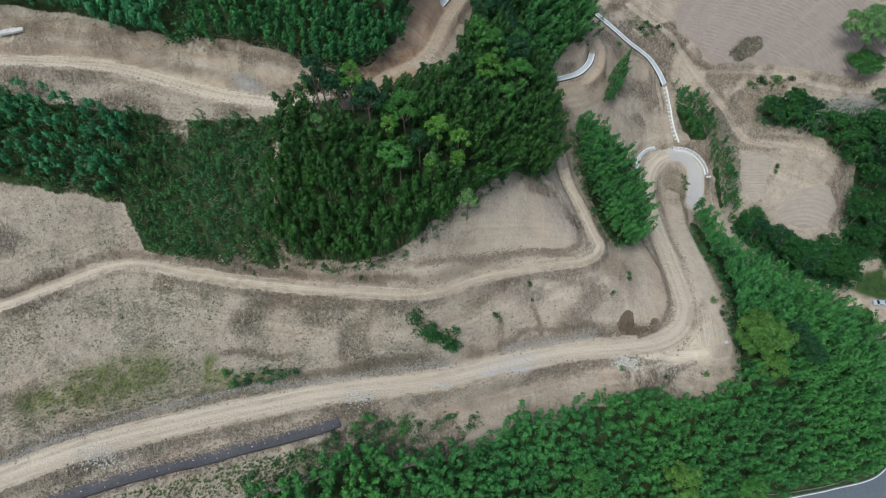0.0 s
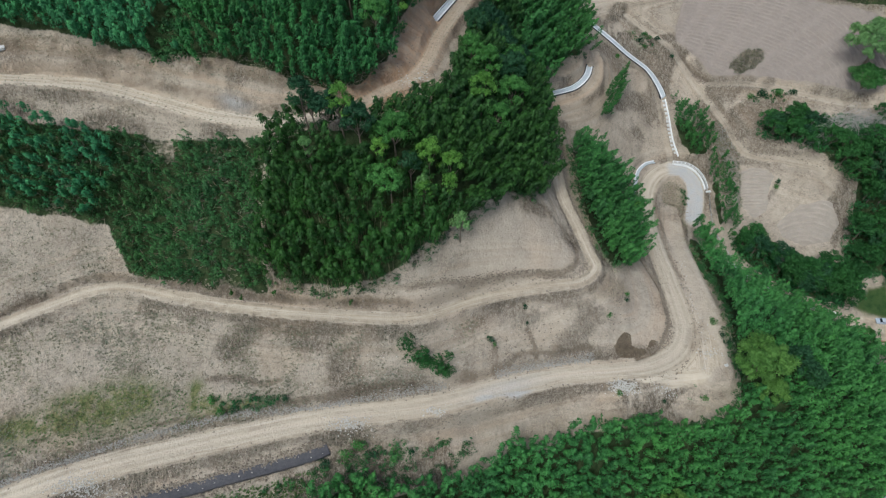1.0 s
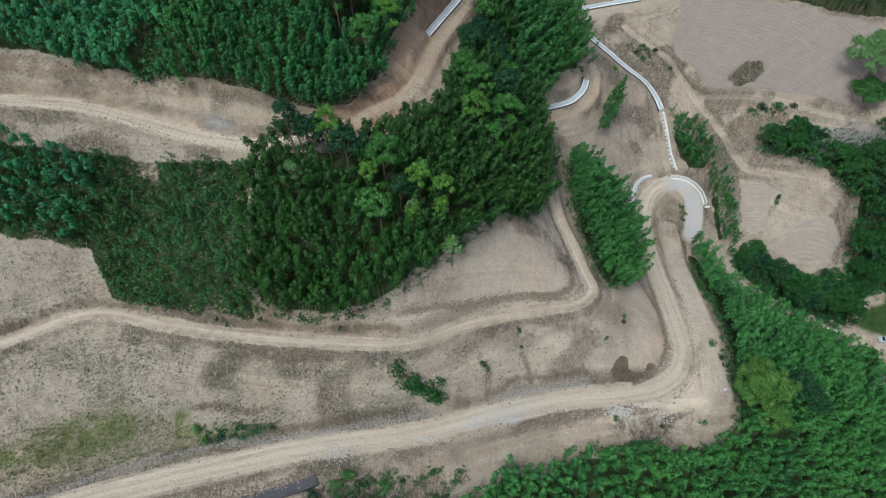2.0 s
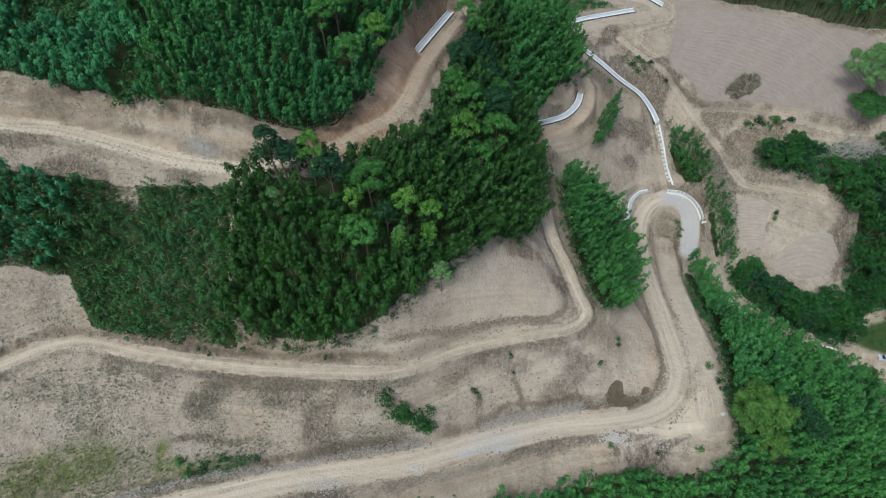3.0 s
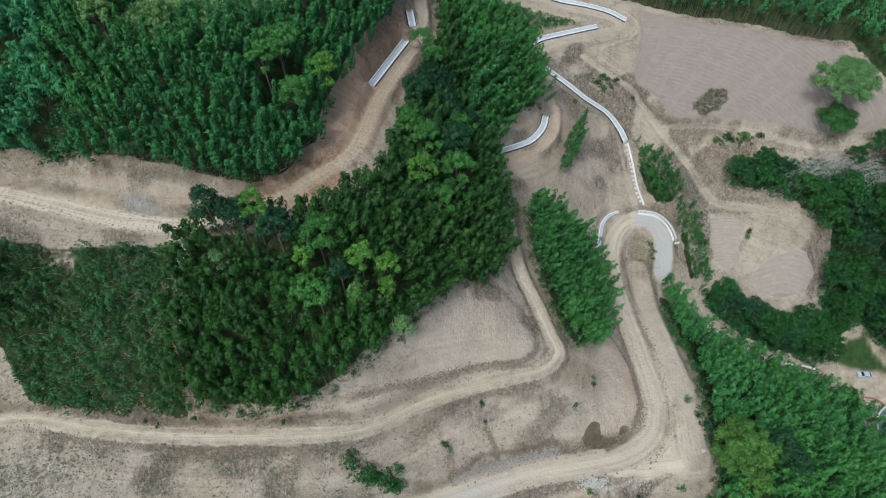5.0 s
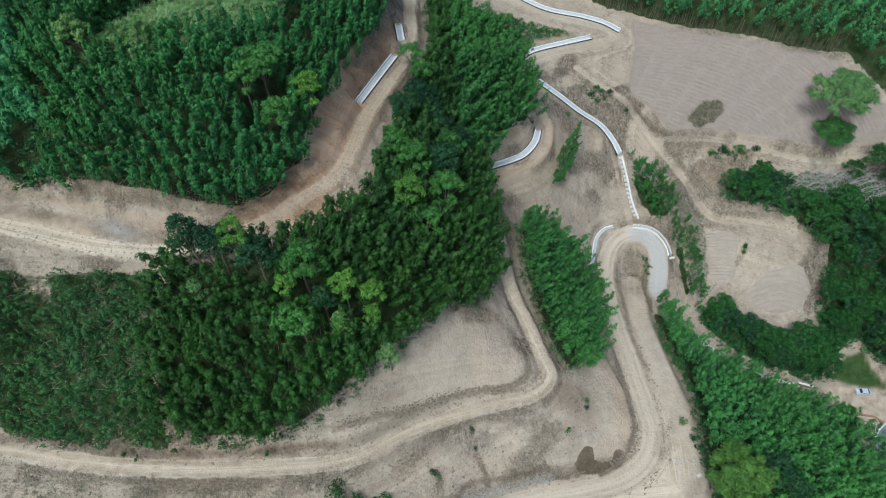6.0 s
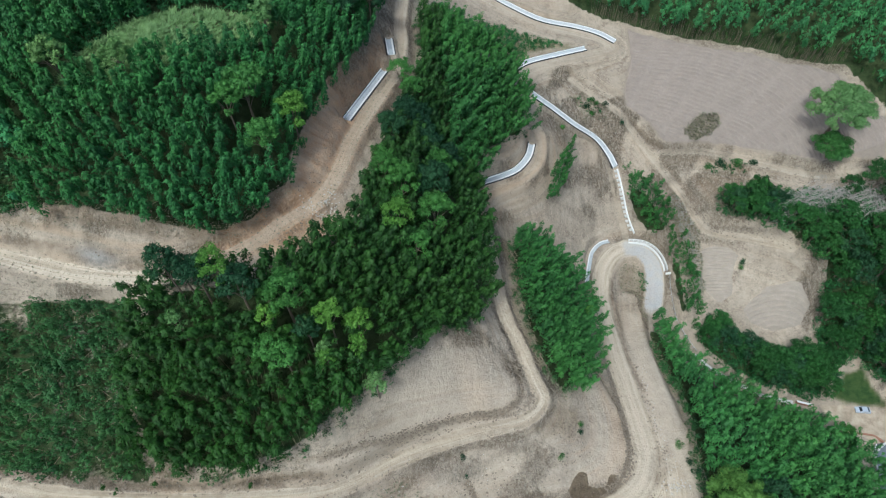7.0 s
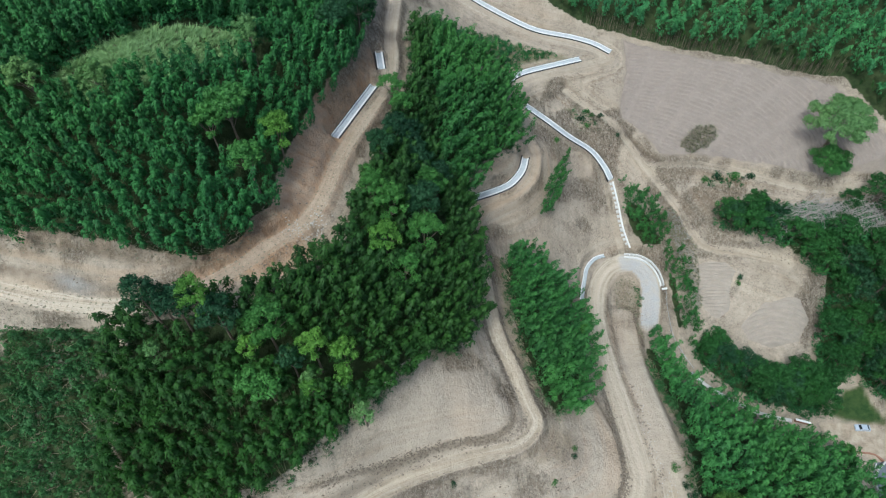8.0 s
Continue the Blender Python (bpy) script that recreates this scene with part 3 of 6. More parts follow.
DITCHES = [
    ([(56, 105, 0), (58.6, 98, 0), (60.8, 91.5, 0), (61.2, 86, 0), (60.4, 81, 0), (58, 76.4, 0), (54.6, 73, 0), (50.2, 70.9, 0)], 0.6),
    ([(70.4, 134, 0), (68.9, 129, 0), (67.6, 119, 0), (67.7, 110, 0), (68, 104, 0), (69, 97, 0)], 0.3),
    ([(-96, 68, 0), (-85, 73, 0), (-75, 77.4, 0), (-62, 77, 0), (-42, 73.6, 0), (-23, 73, 0), (-6, 74.4, 0)], 0.4),
    ([(-59, 49.8, 0), (-36, 54.9, 0), (-28.7, 56.3, 0), (-23.8, 56.9, 0), (-18.6, 57.9, 0), (-10, 59.3, 0), (-5, 60.3, 0)], 0.4),
    ([(-49.2, 58.7, 0), (-45, 59.4, 0), (-42, 59.2, 0), (-38.3, 58.5, 0), (-34, 59.4, 0)], 0.35),
    ([(-6, 76.4, 0), (10, 81.6, 0), (20, 85, 0), (29, 86.4, 0), (33.6, 88.6, 0), (35.4, 92.6, 0), (33, 99, 0)], 0.3),
    ([(-72, 113, 0), (-60, 111.4, 0), (-48, 108.6, 0), (-40, 107, 0)], 0.3),
    ([(13.7, 65.6, 0), (17.4, 66.9, 0), (20.6, 69.1, 0), (30, 70.6, 0), (38, 72, 0)], 0.4),
    ([(21.9, 74, 0), (23.5, 71.7, 0), (24.2, 69.1, 0)], 0.4),
    ([(27, 69.8, 0), (29, 71.4, 0), (31.1, 70.4, 0)], 0.3),
    ([(12.4, 71, 0), (14.4, 68, 0), (13.8, 65, 0)], 0.3),
    ([(6, 80.6, 0), (22, 85.4, 0), (32, 88, 0), (35.4, 92, 0), (34, 102, 0), (31.4, 110, 0)], 0.3),
    ([(84, 182.6, 0), (88.8, 176.6, 0), (92, 173.8, 0)], 0.7),
    ([(-60, 41, 0), (-42, 45.4, 0), (-24, 49.8, 0), (-2, 53.4, 0), (14, 58.2, 0)], 0.15),
]


def height(x, y):
    """Height of the ground at x, y (arrays)."""
    x, y = np.asarray(x, float), np.asarray(y, float)
    shape = x.shape
    x, y = x.ravel(), y.ravel()
    z = np.empty(len(x))
    xc, yc = np.clip(x, -135, 180), np.clip(y, 0, 275)
    for k in np.array_split(np.arange(len(x)), max(1, len(x) // 20000)):
        d = np.hypot(xc[k, None] - _spots[None, :, 0], yc[k, None] - _spots[None, :, 1]) / 50
        z[k] = _kernel(d) @ _sheet[:-3] + _sheet[-3] + _sheet[-2] * xc[k] / 50 + _sheet[-1] * yc[k] / 50
    away = np.hypot(x - xc, y - yc)
    z = z + smooth(away, 0, 400) * (45 + 30 * wobble(x, y, 160) - z)
    rough = 0.3 * wobble(x, y, 2.6) + 0.22 * lumps(x, y, 3.7, 1) + 0.1 * lumps(x, y, 1.7, 2)
    z = z + rough
    for line, half, bank in ROADS.values():
        d, zr = near_line(x, y, line, half + bank + 1)
        b = smooth(d, half, half + bank)
        z = np.where(d < 90, zr * (1 - b) + z * b, z)
    f = within(x, y, YARD, 1.0)
    z = z * (1 - f) - 0.6 * f
    return z.reshape(shape)


def axis(cuts):
    """Grid lines: rows of (from, to, step), then ever wider steps out to the horizon."""
    v = [np.arange(a, b, s) for a, b, s in cuts]
    v = np.concatenate([*v, [cuts[-1][1]]])
    far = np.cumsum(1.6 ** np.arange(0, 15) * 2.0)
    far = far[far < 4000]
    return np.concatenate([v[0] - far[::-1], v, v[-1] + far])


def mesh_object(name, verts, quads, material, parent=None):
    me = bpy.data.meshes.new(name)
    me.vertices.add(len(verts)), me.loops.add(quads.size), me.polygons.add(len(quads))
    me.vertices.foreach_set("co", np.asarray(verts, np.float32).ravel())
    me.loops.foreach_set("vertex_index", np.asarray(quads, np.int32).ravel())
    me.polygons.foreach_set("loop_start", np.arange(0, quads.size, quads.shape[1], dtype=np.int32))
    me.update(calc_edges=True)
    me.materials.append(material)
    ob = new(name, me)
    ob.parent = parent
    return ob


def thin_brush(x, y):
    """Where the brush on the left slope is thin or dead."""
    return 0.7 * wobble(x, y * 0.5, 4.5, 0.35) + 0.4 * np.exp(-(((x + 62) / 7) ** 2 + ((y - 100) / 4) ** 2)) + 0.5 * np.exp(-(((x + 53 + 0.5 * (y - 90)) / 2.2) ** 2))


def build_ground():
    gx = axis([(-112, 78, 0.5), (78, 140, 0.55), (140, 190, 1.2)])
    gy = axis([(24, 90, 0.45), (90, 130, 0.58), (130, 216, 0.62), (216, 280, 1.4)])
    x, y = np.meshgrid(gx, gy)
    shape = x.shape
    x, y = x.ravel(), y.ravel()
    z = height(x, y)
    f1, f2 = within(x, y, FIELD, 0.8), np.maximum(within(x, y, LOW_FIELD, 0.8), within(x, y, ARC_FIELD, 0.8))
    z = z - 0.42 * smooth(np.maximum(f1, f2), 0.4, 0.95)
    # eroded ditches
    for row, deep in DITCHES:
        dd, _ = near_line(x, y, along(row, 0.5), 2)
        z -= deep * (1 - smooth(dd + 0.15 * wobble(x, y, 0.9), 0.15, 0.8))
    # rills and slumps on the open slopes
    open_ = 1 - np.maximum(f1, f2)
    wx, wy = x + 1.6 * lumps(x, y, 6, 9), y + 1.6 * lumps(x, y, 6, 10)
    rill = (0.22 * np.abs(lumps(wx, wy * 0.4, 2.4, 3)) + 0.2 * smooth(lumps(wx, wy * 0.3, 1.7, 4), 0.2, 0.8) + 0.16 * smooth(lumps(wx * 0.4, wy, 1.8, 5), 0.3, 0.8)) * open_
    rill = rill * (1 - 0.85 * np.maximum(within(x, y, POCKET, 2.0), np.maximum(within(x, y, MUD_FLAT, 2.0), within(x, y, PLAZA, 2.0))))
    for line, half, bank in ROADS.values():
        dd, _ = near_line(x, y, line, half + 2)
        rill = rill * smooth(dd, half - 0.3, half + 1.2)
    z -= rill * (1 - within(x, y, SHELF, 1.5))
    ny, nx = shape
    i = (np.arange(ny - 1)[:, None] * nx + np.arange(nx - 1)[None, :]).ravel()
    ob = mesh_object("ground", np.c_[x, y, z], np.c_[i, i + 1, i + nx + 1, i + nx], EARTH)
    ob.data.polygons.foreach_set("use_smooth", np.ones(len(i), bool))
    road, gravel = np.zeros(len(x)), np.zeros(len(x))
    trail = np.zeros(len(x))
    for key, strength in (("main", 1.0), ("mid", 1.0), ("upper", 1.0), ("switch", 0), ("wall", 0), ("track", 0), ("side", 0)):
        line, half, bank = ROADS[key]
        d, _ = near_line(x, y, line, half + 4)
        shape_ = 1 - smooth(d + 0.3 * wobble(x, y, 1.6, 1.0), half - 0.5, half + 0.5)
        if key == "mid":
            shape_ = shape_ * (1 - smooth(y, 126, 140))
        if key == "upper":
            trail = np.maximum(trail, shape_ * smooth(x, -30, -18))
            shape_ = shape_ * (1 - smooth(x, -30, -18))
        if strength:
            road = np.maximum(road, shape_)
        else:
            trail = np.maximum(trail, shape_)
    road = np.maximum(road, within(x, y, YARD))
    road = np.maximum(road, 0.95 * within(x, y, PLAZA, 2.0))
    m = ROADS["main"][0]
    d, _ = near_line(x, y, m, 7)
    gravel = np.maximum(0.9 * within(x, y, GREY_STRIP, 0.5), 1.5 * (1 - smooth(d, 2.1, 2.7)) * smooth(x, 75.5, 78.5) * smooth(y, 122, 128))
    gravel = np.maximum(gravel, 0.5 * np.exp(-((x - 17) / 8) ** 2) * (1 - smooth(np.abs(d), 0.8, 2.4)))
    gravel = np.maximum(gravel, 0.8 * np.exp(-(((x + 43) / 3.4) ** 2 + ((y - 107 + 0.25 * (x + 43)) / 0.9) ** 2)))
    rut, damp_shade = np.zeros(len(x)), np.zeros(len(x))
    for key in ("main", "mid"):
        line, half, bank = ROADS[key]
        dd, _ = near_line(x, y, line, half + 2)
        rut = np.maximum(rut, np.exp(-((dd - 0.95 + 0.2 * wobble(x, y, 6)) / 0.3) ** 2) + np.exp(-((dd - half + 0.2 + 0.3 * wobble(x, y, 3)) / 0.35) ** 2))
    damp_shade = np.maximum(np.maximum(damp_shade, 0.8 * within(x, y, SEEP, 0.5)), 0.42 * within(x, y, DAMP_FLAT, 1.2))
    # shade of the cut ditch sides, painted as dark lines
    for row, deep in DITCHES:
        dd, _ = near_line(x, y, along(row, 0.5), 2)
        damp_shade = np.maximum(damp_shade, min(1.0, 2.0 * deep) * (1 - smooth(dd + 0.25 * wobble(x, y, 0.8), 0.2, 0.65)))
    # dark brown for roots and for the shade along the upper wood's edge
    damp_shade = np.maximum(damp_shade, 0.75 * within(x, y, ROOT_STRIP, 1.0) * smooth(lumps(x, y, 2.2, 7), -0.5, 0.3))
    pale_cut = np.exp(-(((x + 5.6) / 2.2) ** 2 + ((y - 119.5) / 2.6) ** 2)) + within(x, y, [(-100, 113), (-60, 110), (-36, 105), (-34, 109.5), (-60, 113), (-100, 116)], 1.5) * 0.35 + 0.5 * within(x, y, POCKET, 2.0) + 0.9 * within(x, y, MUD_FLAT, 2.0) + 0.8 * within(x, y, PLAZA, 2.0) + 0.35 * within(x, y, [(12, 66), (14, 76), (36, 84), (48, 82), (48, 74), (36, 72)], 3.0)
    shelf = within(x, y, SHELF, 1.5)
    pale_cut = np.maximum(pale_cut, shelf)
    steep = np.gradient(z.reshape(shape), gy, axis=0) ** 2 + np.gradient(z.reshape(shape), gx, axis=1) ** 2
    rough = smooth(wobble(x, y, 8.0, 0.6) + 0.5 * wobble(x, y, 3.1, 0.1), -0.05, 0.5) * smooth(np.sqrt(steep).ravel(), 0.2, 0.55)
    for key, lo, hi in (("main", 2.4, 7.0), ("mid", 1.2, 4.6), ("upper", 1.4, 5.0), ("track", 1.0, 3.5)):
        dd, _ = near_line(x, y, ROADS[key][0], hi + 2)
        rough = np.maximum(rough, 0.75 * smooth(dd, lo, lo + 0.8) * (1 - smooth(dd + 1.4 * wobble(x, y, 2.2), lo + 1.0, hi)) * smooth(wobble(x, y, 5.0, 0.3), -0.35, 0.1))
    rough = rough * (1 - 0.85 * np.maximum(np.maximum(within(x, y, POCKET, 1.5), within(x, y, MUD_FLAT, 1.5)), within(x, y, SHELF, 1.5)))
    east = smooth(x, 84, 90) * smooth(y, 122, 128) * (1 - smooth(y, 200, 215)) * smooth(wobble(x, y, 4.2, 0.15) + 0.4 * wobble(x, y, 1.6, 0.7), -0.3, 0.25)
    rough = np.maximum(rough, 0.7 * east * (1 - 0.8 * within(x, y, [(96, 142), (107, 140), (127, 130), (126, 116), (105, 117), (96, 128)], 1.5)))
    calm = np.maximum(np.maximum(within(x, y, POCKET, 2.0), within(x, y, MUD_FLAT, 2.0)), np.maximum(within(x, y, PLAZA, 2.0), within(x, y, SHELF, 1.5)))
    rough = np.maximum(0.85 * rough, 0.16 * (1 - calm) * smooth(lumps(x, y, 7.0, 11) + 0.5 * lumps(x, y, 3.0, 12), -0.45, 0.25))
    heavy = np.exp(-(near_line(x, y, ROADS["main"][0], 5)[0] / 1.5) ** 2)
    clay = within(x, y, MUD_FLAT, 2.0) * (0.6 + 0.4 * smooth(wobble(x, y * 0.35, 1.8, 0.3), -0.2, 0.4)) + 0.7 * within(x, y, [(28, 140), (33, 156), (47, 170), (60, 172), (56, 158), (40, 145), (36, 138)], 2.0)
    clay = clay + 0.55 * within(x, y, [(-112, 111), (-60, 110), (-36, 104), (-28, 110), (-60, 116), (-112, 118)], 2.0) + 0.5 * np.exp(-(((x + 10) / 26) ** 2 + ((y - 73.5) / 2.0) ** 2)) + 0.4 * smooth(wobble(x, y, 7.0, 0.9), 0.25, 0.6)
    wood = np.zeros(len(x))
    # far wood's dark ground reaches past its rim, painting the shade between trunks
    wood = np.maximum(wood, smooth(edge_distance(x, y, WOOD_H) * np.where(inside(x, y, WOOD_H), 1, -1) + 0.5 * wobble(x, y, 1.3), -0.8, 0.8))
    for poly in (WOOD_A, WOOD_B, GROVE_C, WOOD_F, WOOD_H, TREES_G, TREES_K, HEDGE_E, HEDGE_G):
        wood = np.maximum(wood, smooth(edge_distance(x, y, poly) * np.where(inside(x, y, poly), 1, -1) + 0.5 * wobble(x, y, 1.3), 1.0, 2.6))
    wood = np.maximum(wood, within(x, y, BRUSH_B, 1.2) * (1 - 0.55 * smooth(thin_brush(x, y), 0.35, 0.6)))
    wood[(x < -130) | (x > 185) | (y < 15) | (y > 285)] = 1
    wood = wood * (1 - within(x, y, GRASS_TOP, 1.0)) * (1 - within(x, y, LAWN, 1.0))
    verge = sum(np.exp(-(((x - a) / b) ** 2 + ((y - c) / d) ** 2)) for a, c, b, d in GREENS)
    grass = np.maximum(np.maximum(np.clip(1.5 * verge + 0.35 * within(x, y, VERGE, 3.5) - 0.1, 0, 1.2), within(x, y, GRASS_TOP, 2)), 0.8 * within(x, y, SHRUB_I, 2))
    grass = np.maximum(grass, 1.3 * within(x, y, LAWN, 1.0))
    red = 1.1 * np.exp(-(((x + 13) / 10) ** 2 + ((y - 114.5) / 5) ** 2)) + 0.9 * np.exp(-(((x + 5 - 0.22 * (y - 138)) / 5) ** 2 + ((y - 140) / 20) ** 2))
    red = np.maximum(red, 0.75 * within(x, y, RED_CUT, 1.5))
    red = 1.5 * red * (1 - 0.6 * road) + 0.35 * smooth(x, -28, -16) * (1 - smooth(near_line(x, y, ROADS['upper'][0], 6)[0], 1.5, 4.0)) * (1 - smooth(x, 8, 14))
    wet = within(x, y, PUDDLE, 0.45)
    high = smooth(x, -26, -40) * smooth(y, 96, 102)
    weeds = (1 - np.maximum(road, wood)) * (1 - np.maximum(f1, f2)) * (0.3 + 0.7 * np.maximum(smooth(x, 5, -15) * smooth(y, 100, 80), 0.8 * high)) * (1 - 0.9 * np.maximum(within(x, y, POCKET, 1.5), within(x, y, MUD_FLAT, 1.5)))
    for name, values in (("cover", (road, grass, f1, wood)), ("cover_more", (np.clip(gravel, 0, 1), np.clip(red, 0, 1), np.clip(wet, 0, 1), weeds)), ("cover_road", (np.clip(rut, 0, 1), damp_shade, np.clip(pale_cut, 0, 1), within(x, y, LAWN, 1.0))), ("cover_form", (trail, rough, heavy, np.clip(clay, 0, 1)))):
        a = ob.data.color_attributes.new(name, "FLOAT_COLOR", "POINT")
        a.data.foreach_set("color", np.stack(values, -1).astype(np.float32).ravel())
    lane = np.zeros((len(x), 3), np.float32)
    best = np.full(len(x), 9.0)
    for key, line in [(key, ROADS[key][0]) for key in ("main", "mid", "upper", "track", "side", "switch", "shelf")] + [(key, along(row)) for key, row in FLAT_ARCS.items()]:
        fine = np.linspace(0, len(line) - 1, 5 * len(line))
        line = np.stack([np.interp(fine, np.arange(len(line)), line[:, j]) for j in range(3)], -1)
        run = np.r_[0, np.cumsum(np.hypot(*np.diff(line[:, :2], axis=0).T))]
        d, k = near_line(x, y, np.c_[line[:, :2], np.arange(len(line))], 8)
        k = np.clip(np.round(k).astype(int), 8, len(line) - 9)
        way = unit(line[k + 8, :2] - line[k - 8, :2])
        off = (x - line[k, 0]) * way[:, 1] - (y - line[k, 1]) * way[:, 0]
        far = run[k] + (x - line[k, 0]) * way[:, 0] + (y - line[k, 1]) * way[:, 1]
        pick = d < best
        lane[pick] = np.c_[off, far, np.full(len(x), ord(key[1]))][pick]
        best = np.minimum(best, d)
    a = ob.data.attributes.new("lane", "FLOAT_VECTOR", "POINT")
    a.data.foreach_set("vector", lane.ravel())
    return tagged(ob, "bare tan earth hillside with dirt roads, ploughed strips and leaf litter", "ground", kind="structure")


ground = build_ground()


def ploughed(name, centre, a0, a1, r0, r1, outline, period, high, skew=0.0, earth=None):
    """A ploughed strip: ridges in arcs round a far centre, sinking into the ground at its rims."""
    a = np.radians(np.linspace(a0, a1, max(5, int(math.radians(a1 - a0) * r1 / 0.8))))
    r = np.arange(r0, r1, period / 6.5)
    aa, rr = np.meshgrid(a, r)
    rows, cols = aa.shape
    x, y = (centre[0] + rr * np.cos(aa)).ravel(), (centre[1] + rr * np.sin(aa)).ravel()
    rr, aa = rr.ravel(), np.degrees(aa).ravel()
    cover = smooth(edge_distance(x, y, outline) * np.where(inside(x, y, outline), 1, -1) + 0.6 * wobble(x, y, 2.0), 0.0, 1.2)
    side = smooth(np.minimum(aa - a0, a1 - aa) * np.radians(1) * rr + 0.2 * wobble(x, y, 0.7), 0.65, 1.15)
    side = side * (1 - smooth(-edge_distance(x, y, MOUND) * np.where(inside(x, y, MOUND), -1, 1), -1.0, 0.4))
    bend = 0.25 * wobble(x, y, 5.0) + 0.12 * wobble(x, y, 1.7, 0.5)
    wave = (0.5 + 0.5 * np.sin((rr + bend + skew * (aa - 0.5 * (a0 + a1))) * 2 * math.pi / period + 1.3 * a0)) ** 1.8 * (0.8 + 0.3 * wobble(x, y, 1.1, 0.8))
    z = height(x, y) - 0.45 + (0.46 + high * wave * side) * cover
    i = (np.arange(rows - 1)[:, None] * cols + np.arange(cols - 1)[None, :]).ravel()
    q = np.c_[i, i + 1, i + cols + 1, i + cols]
    q = q[cover[q].max(1) > 0]
    used, q = np.unique(q, return_inverse=True)
    q = q.reshape(-1, 4)
    if len(q) < 20:
        return
    ob = mesh_object(name, np.c_[x, y, z][used], q, earth or TILTH, ground)
    ob.data.polygons.foreach_set("use_smooth", np.ones(len(q), bool))


for k in range(9):
    ploughed("ploughed_strip", (60.2, 146.4), 6 + 7.6 * k, 13.6 + 7.6 * k, 36, 112, FIELD, 1.05, 0.66, 0.2)
ploughed("ploughed_strip", (86.5, 75), 68, 88, 48, 70, LOW_FIELD, 0.85, 0.42, earth=TILTH_PALE)
ploughed("ploughed_strip", (114, 100), 40, 130, 13, 32, ARC_FIELD, 1.15, 0.75, earth=TILTH_PALE)
# ---- plants ----
rng = np.random.default_rng(7)


def blades(p, d, length, width, fold=0.25):
    """Leaf blades as pointed triangles that droop towards the tip."""
    d = unit(d)
    s = unit(np.cross(d, [0, 0, 1.0]) + 1e-6)
    n = np.cross(s, d)
    length, width = np.broadcast_to(length, (len(p),))[:, None], np.broadcast_to(width, (len(p),))[:, None]
    return np.stack([p + s * width * 0.5, p + d * length - n * length * fold, p - s * width * 0.5], 1)


def tuft_leaves(r, c, rad, n, rise, leaf):
    """Blades on one leaf tuft, lying along its surface and hanging outwards and down. rise: how far they face the sky."""
    v = r.normal(size=(n, 3)) * [1, 1, 0.6] + [0, 0, rise]
    v = unit(v)
    p = np.asarray(c) + v * (rad * r.uniform(0.7, 1.08, n))[:, None] * [1, 1, 1.3]
    up = unit(v + [0, 0, 0.25] + r.normal(size=(n, 3)) * 0.22)
    d = v * [0.6, 0.6, 0] + [0, 0, -1.0] + r.normal(size=(n, 3)) * 0.35
    d = unit(d - 0.85 * up * (d * up).sum(1, keepdims=True))
    s = unit(np.cross(d, up))
    size = leaf * r.uniform(0.7, 1.3, n)[:, None]
    return np.stack([p + s * size * 0.25, p + d * size, p - s * size * 0.25], 1)


def plume(r, foot, tall, girth, tufts, per, leaf, low=0.5, bend=1.0):
    """One culm with its leafy head, a flame of tufts along the arching top. Leaves, a tone for each (lighter towards
    the lit top) and the culm's line.
    """
    a = r.uniform(0, 2 * math.pi)
    lean = np.array([math.cos(a), math.sin(a), 0])
    t = np.linspace(0, 1, 8)
    line = np.asarray(foot) + lean * (bend * t**2.6)[:, None] + np.array([0, 0, 1.0]) * (tall * (t - 0.08 * t**5))[:, None]
    leaves, tones = [], []
    for k in range(tufts):
        q = k / max(1, tufts - 1)
        s = low + (1 - low) * q
        b = r.uniform(0, 6.28)
        c = np.array([np.interp(s, t, line[:, j]) for j in range(3)]) + np.array([math.cos(b), math.sin(b), 0]) * girth * r.uniform(0.1, 0.42) * (1 - 0.5 * q)
        n = int(per * (1.2 - 0.5 * q))
        leaves.append(tuft_leaves(r, c, girth * (0.8 - 0.42 * q) * r.uniform(0.85, 1.15), n, 0.15 + 0.9 * q, leaf))
        # lit tops and shaded feet put into the tone: lighter higher up
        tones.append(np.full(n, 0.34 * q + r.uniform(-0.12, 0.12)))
    return np.concatenate(leaves), np.concatenate(tones), line


def bamboo_clump(seed, tall=9.0, girth=1.1, tufts=12, per=15, leaf=0.6, side=2, low=0.5, bend=1.0):
    """A leading plume with lower ones at its side: leaves, tones, culm lines."""
    r = np.random.default_rng(seed)
    rows = [plume(r, (0, 0, 0), tall * r.uniform(0.9, 1.1), girth * r.uniform(0.85, 1.15), tufts, per, leaf, low, bend)]
    a0 = r.uniform(0, 6.28)
    for k in range(side):
        a = a0 + k * 6.28 / max(1, side) + r.uniform(-0.5, 0.5)
        foot = (0.75 * girth * math.cos(a), 0.75 * girth * math.sin(a), 0)
        rows.append(plume(r, foot, tall * r.uniform(0.74, 0.93), girth * 0.72, max(3, int(tufts * 0.7)), max(6, int(per * 0.8)), leaf, low, bend * 1.2))
    return np.concatenate([q[0] for q in rows]), np.concatenate([q[1] for q in rows]), [q[2] for q in rows]


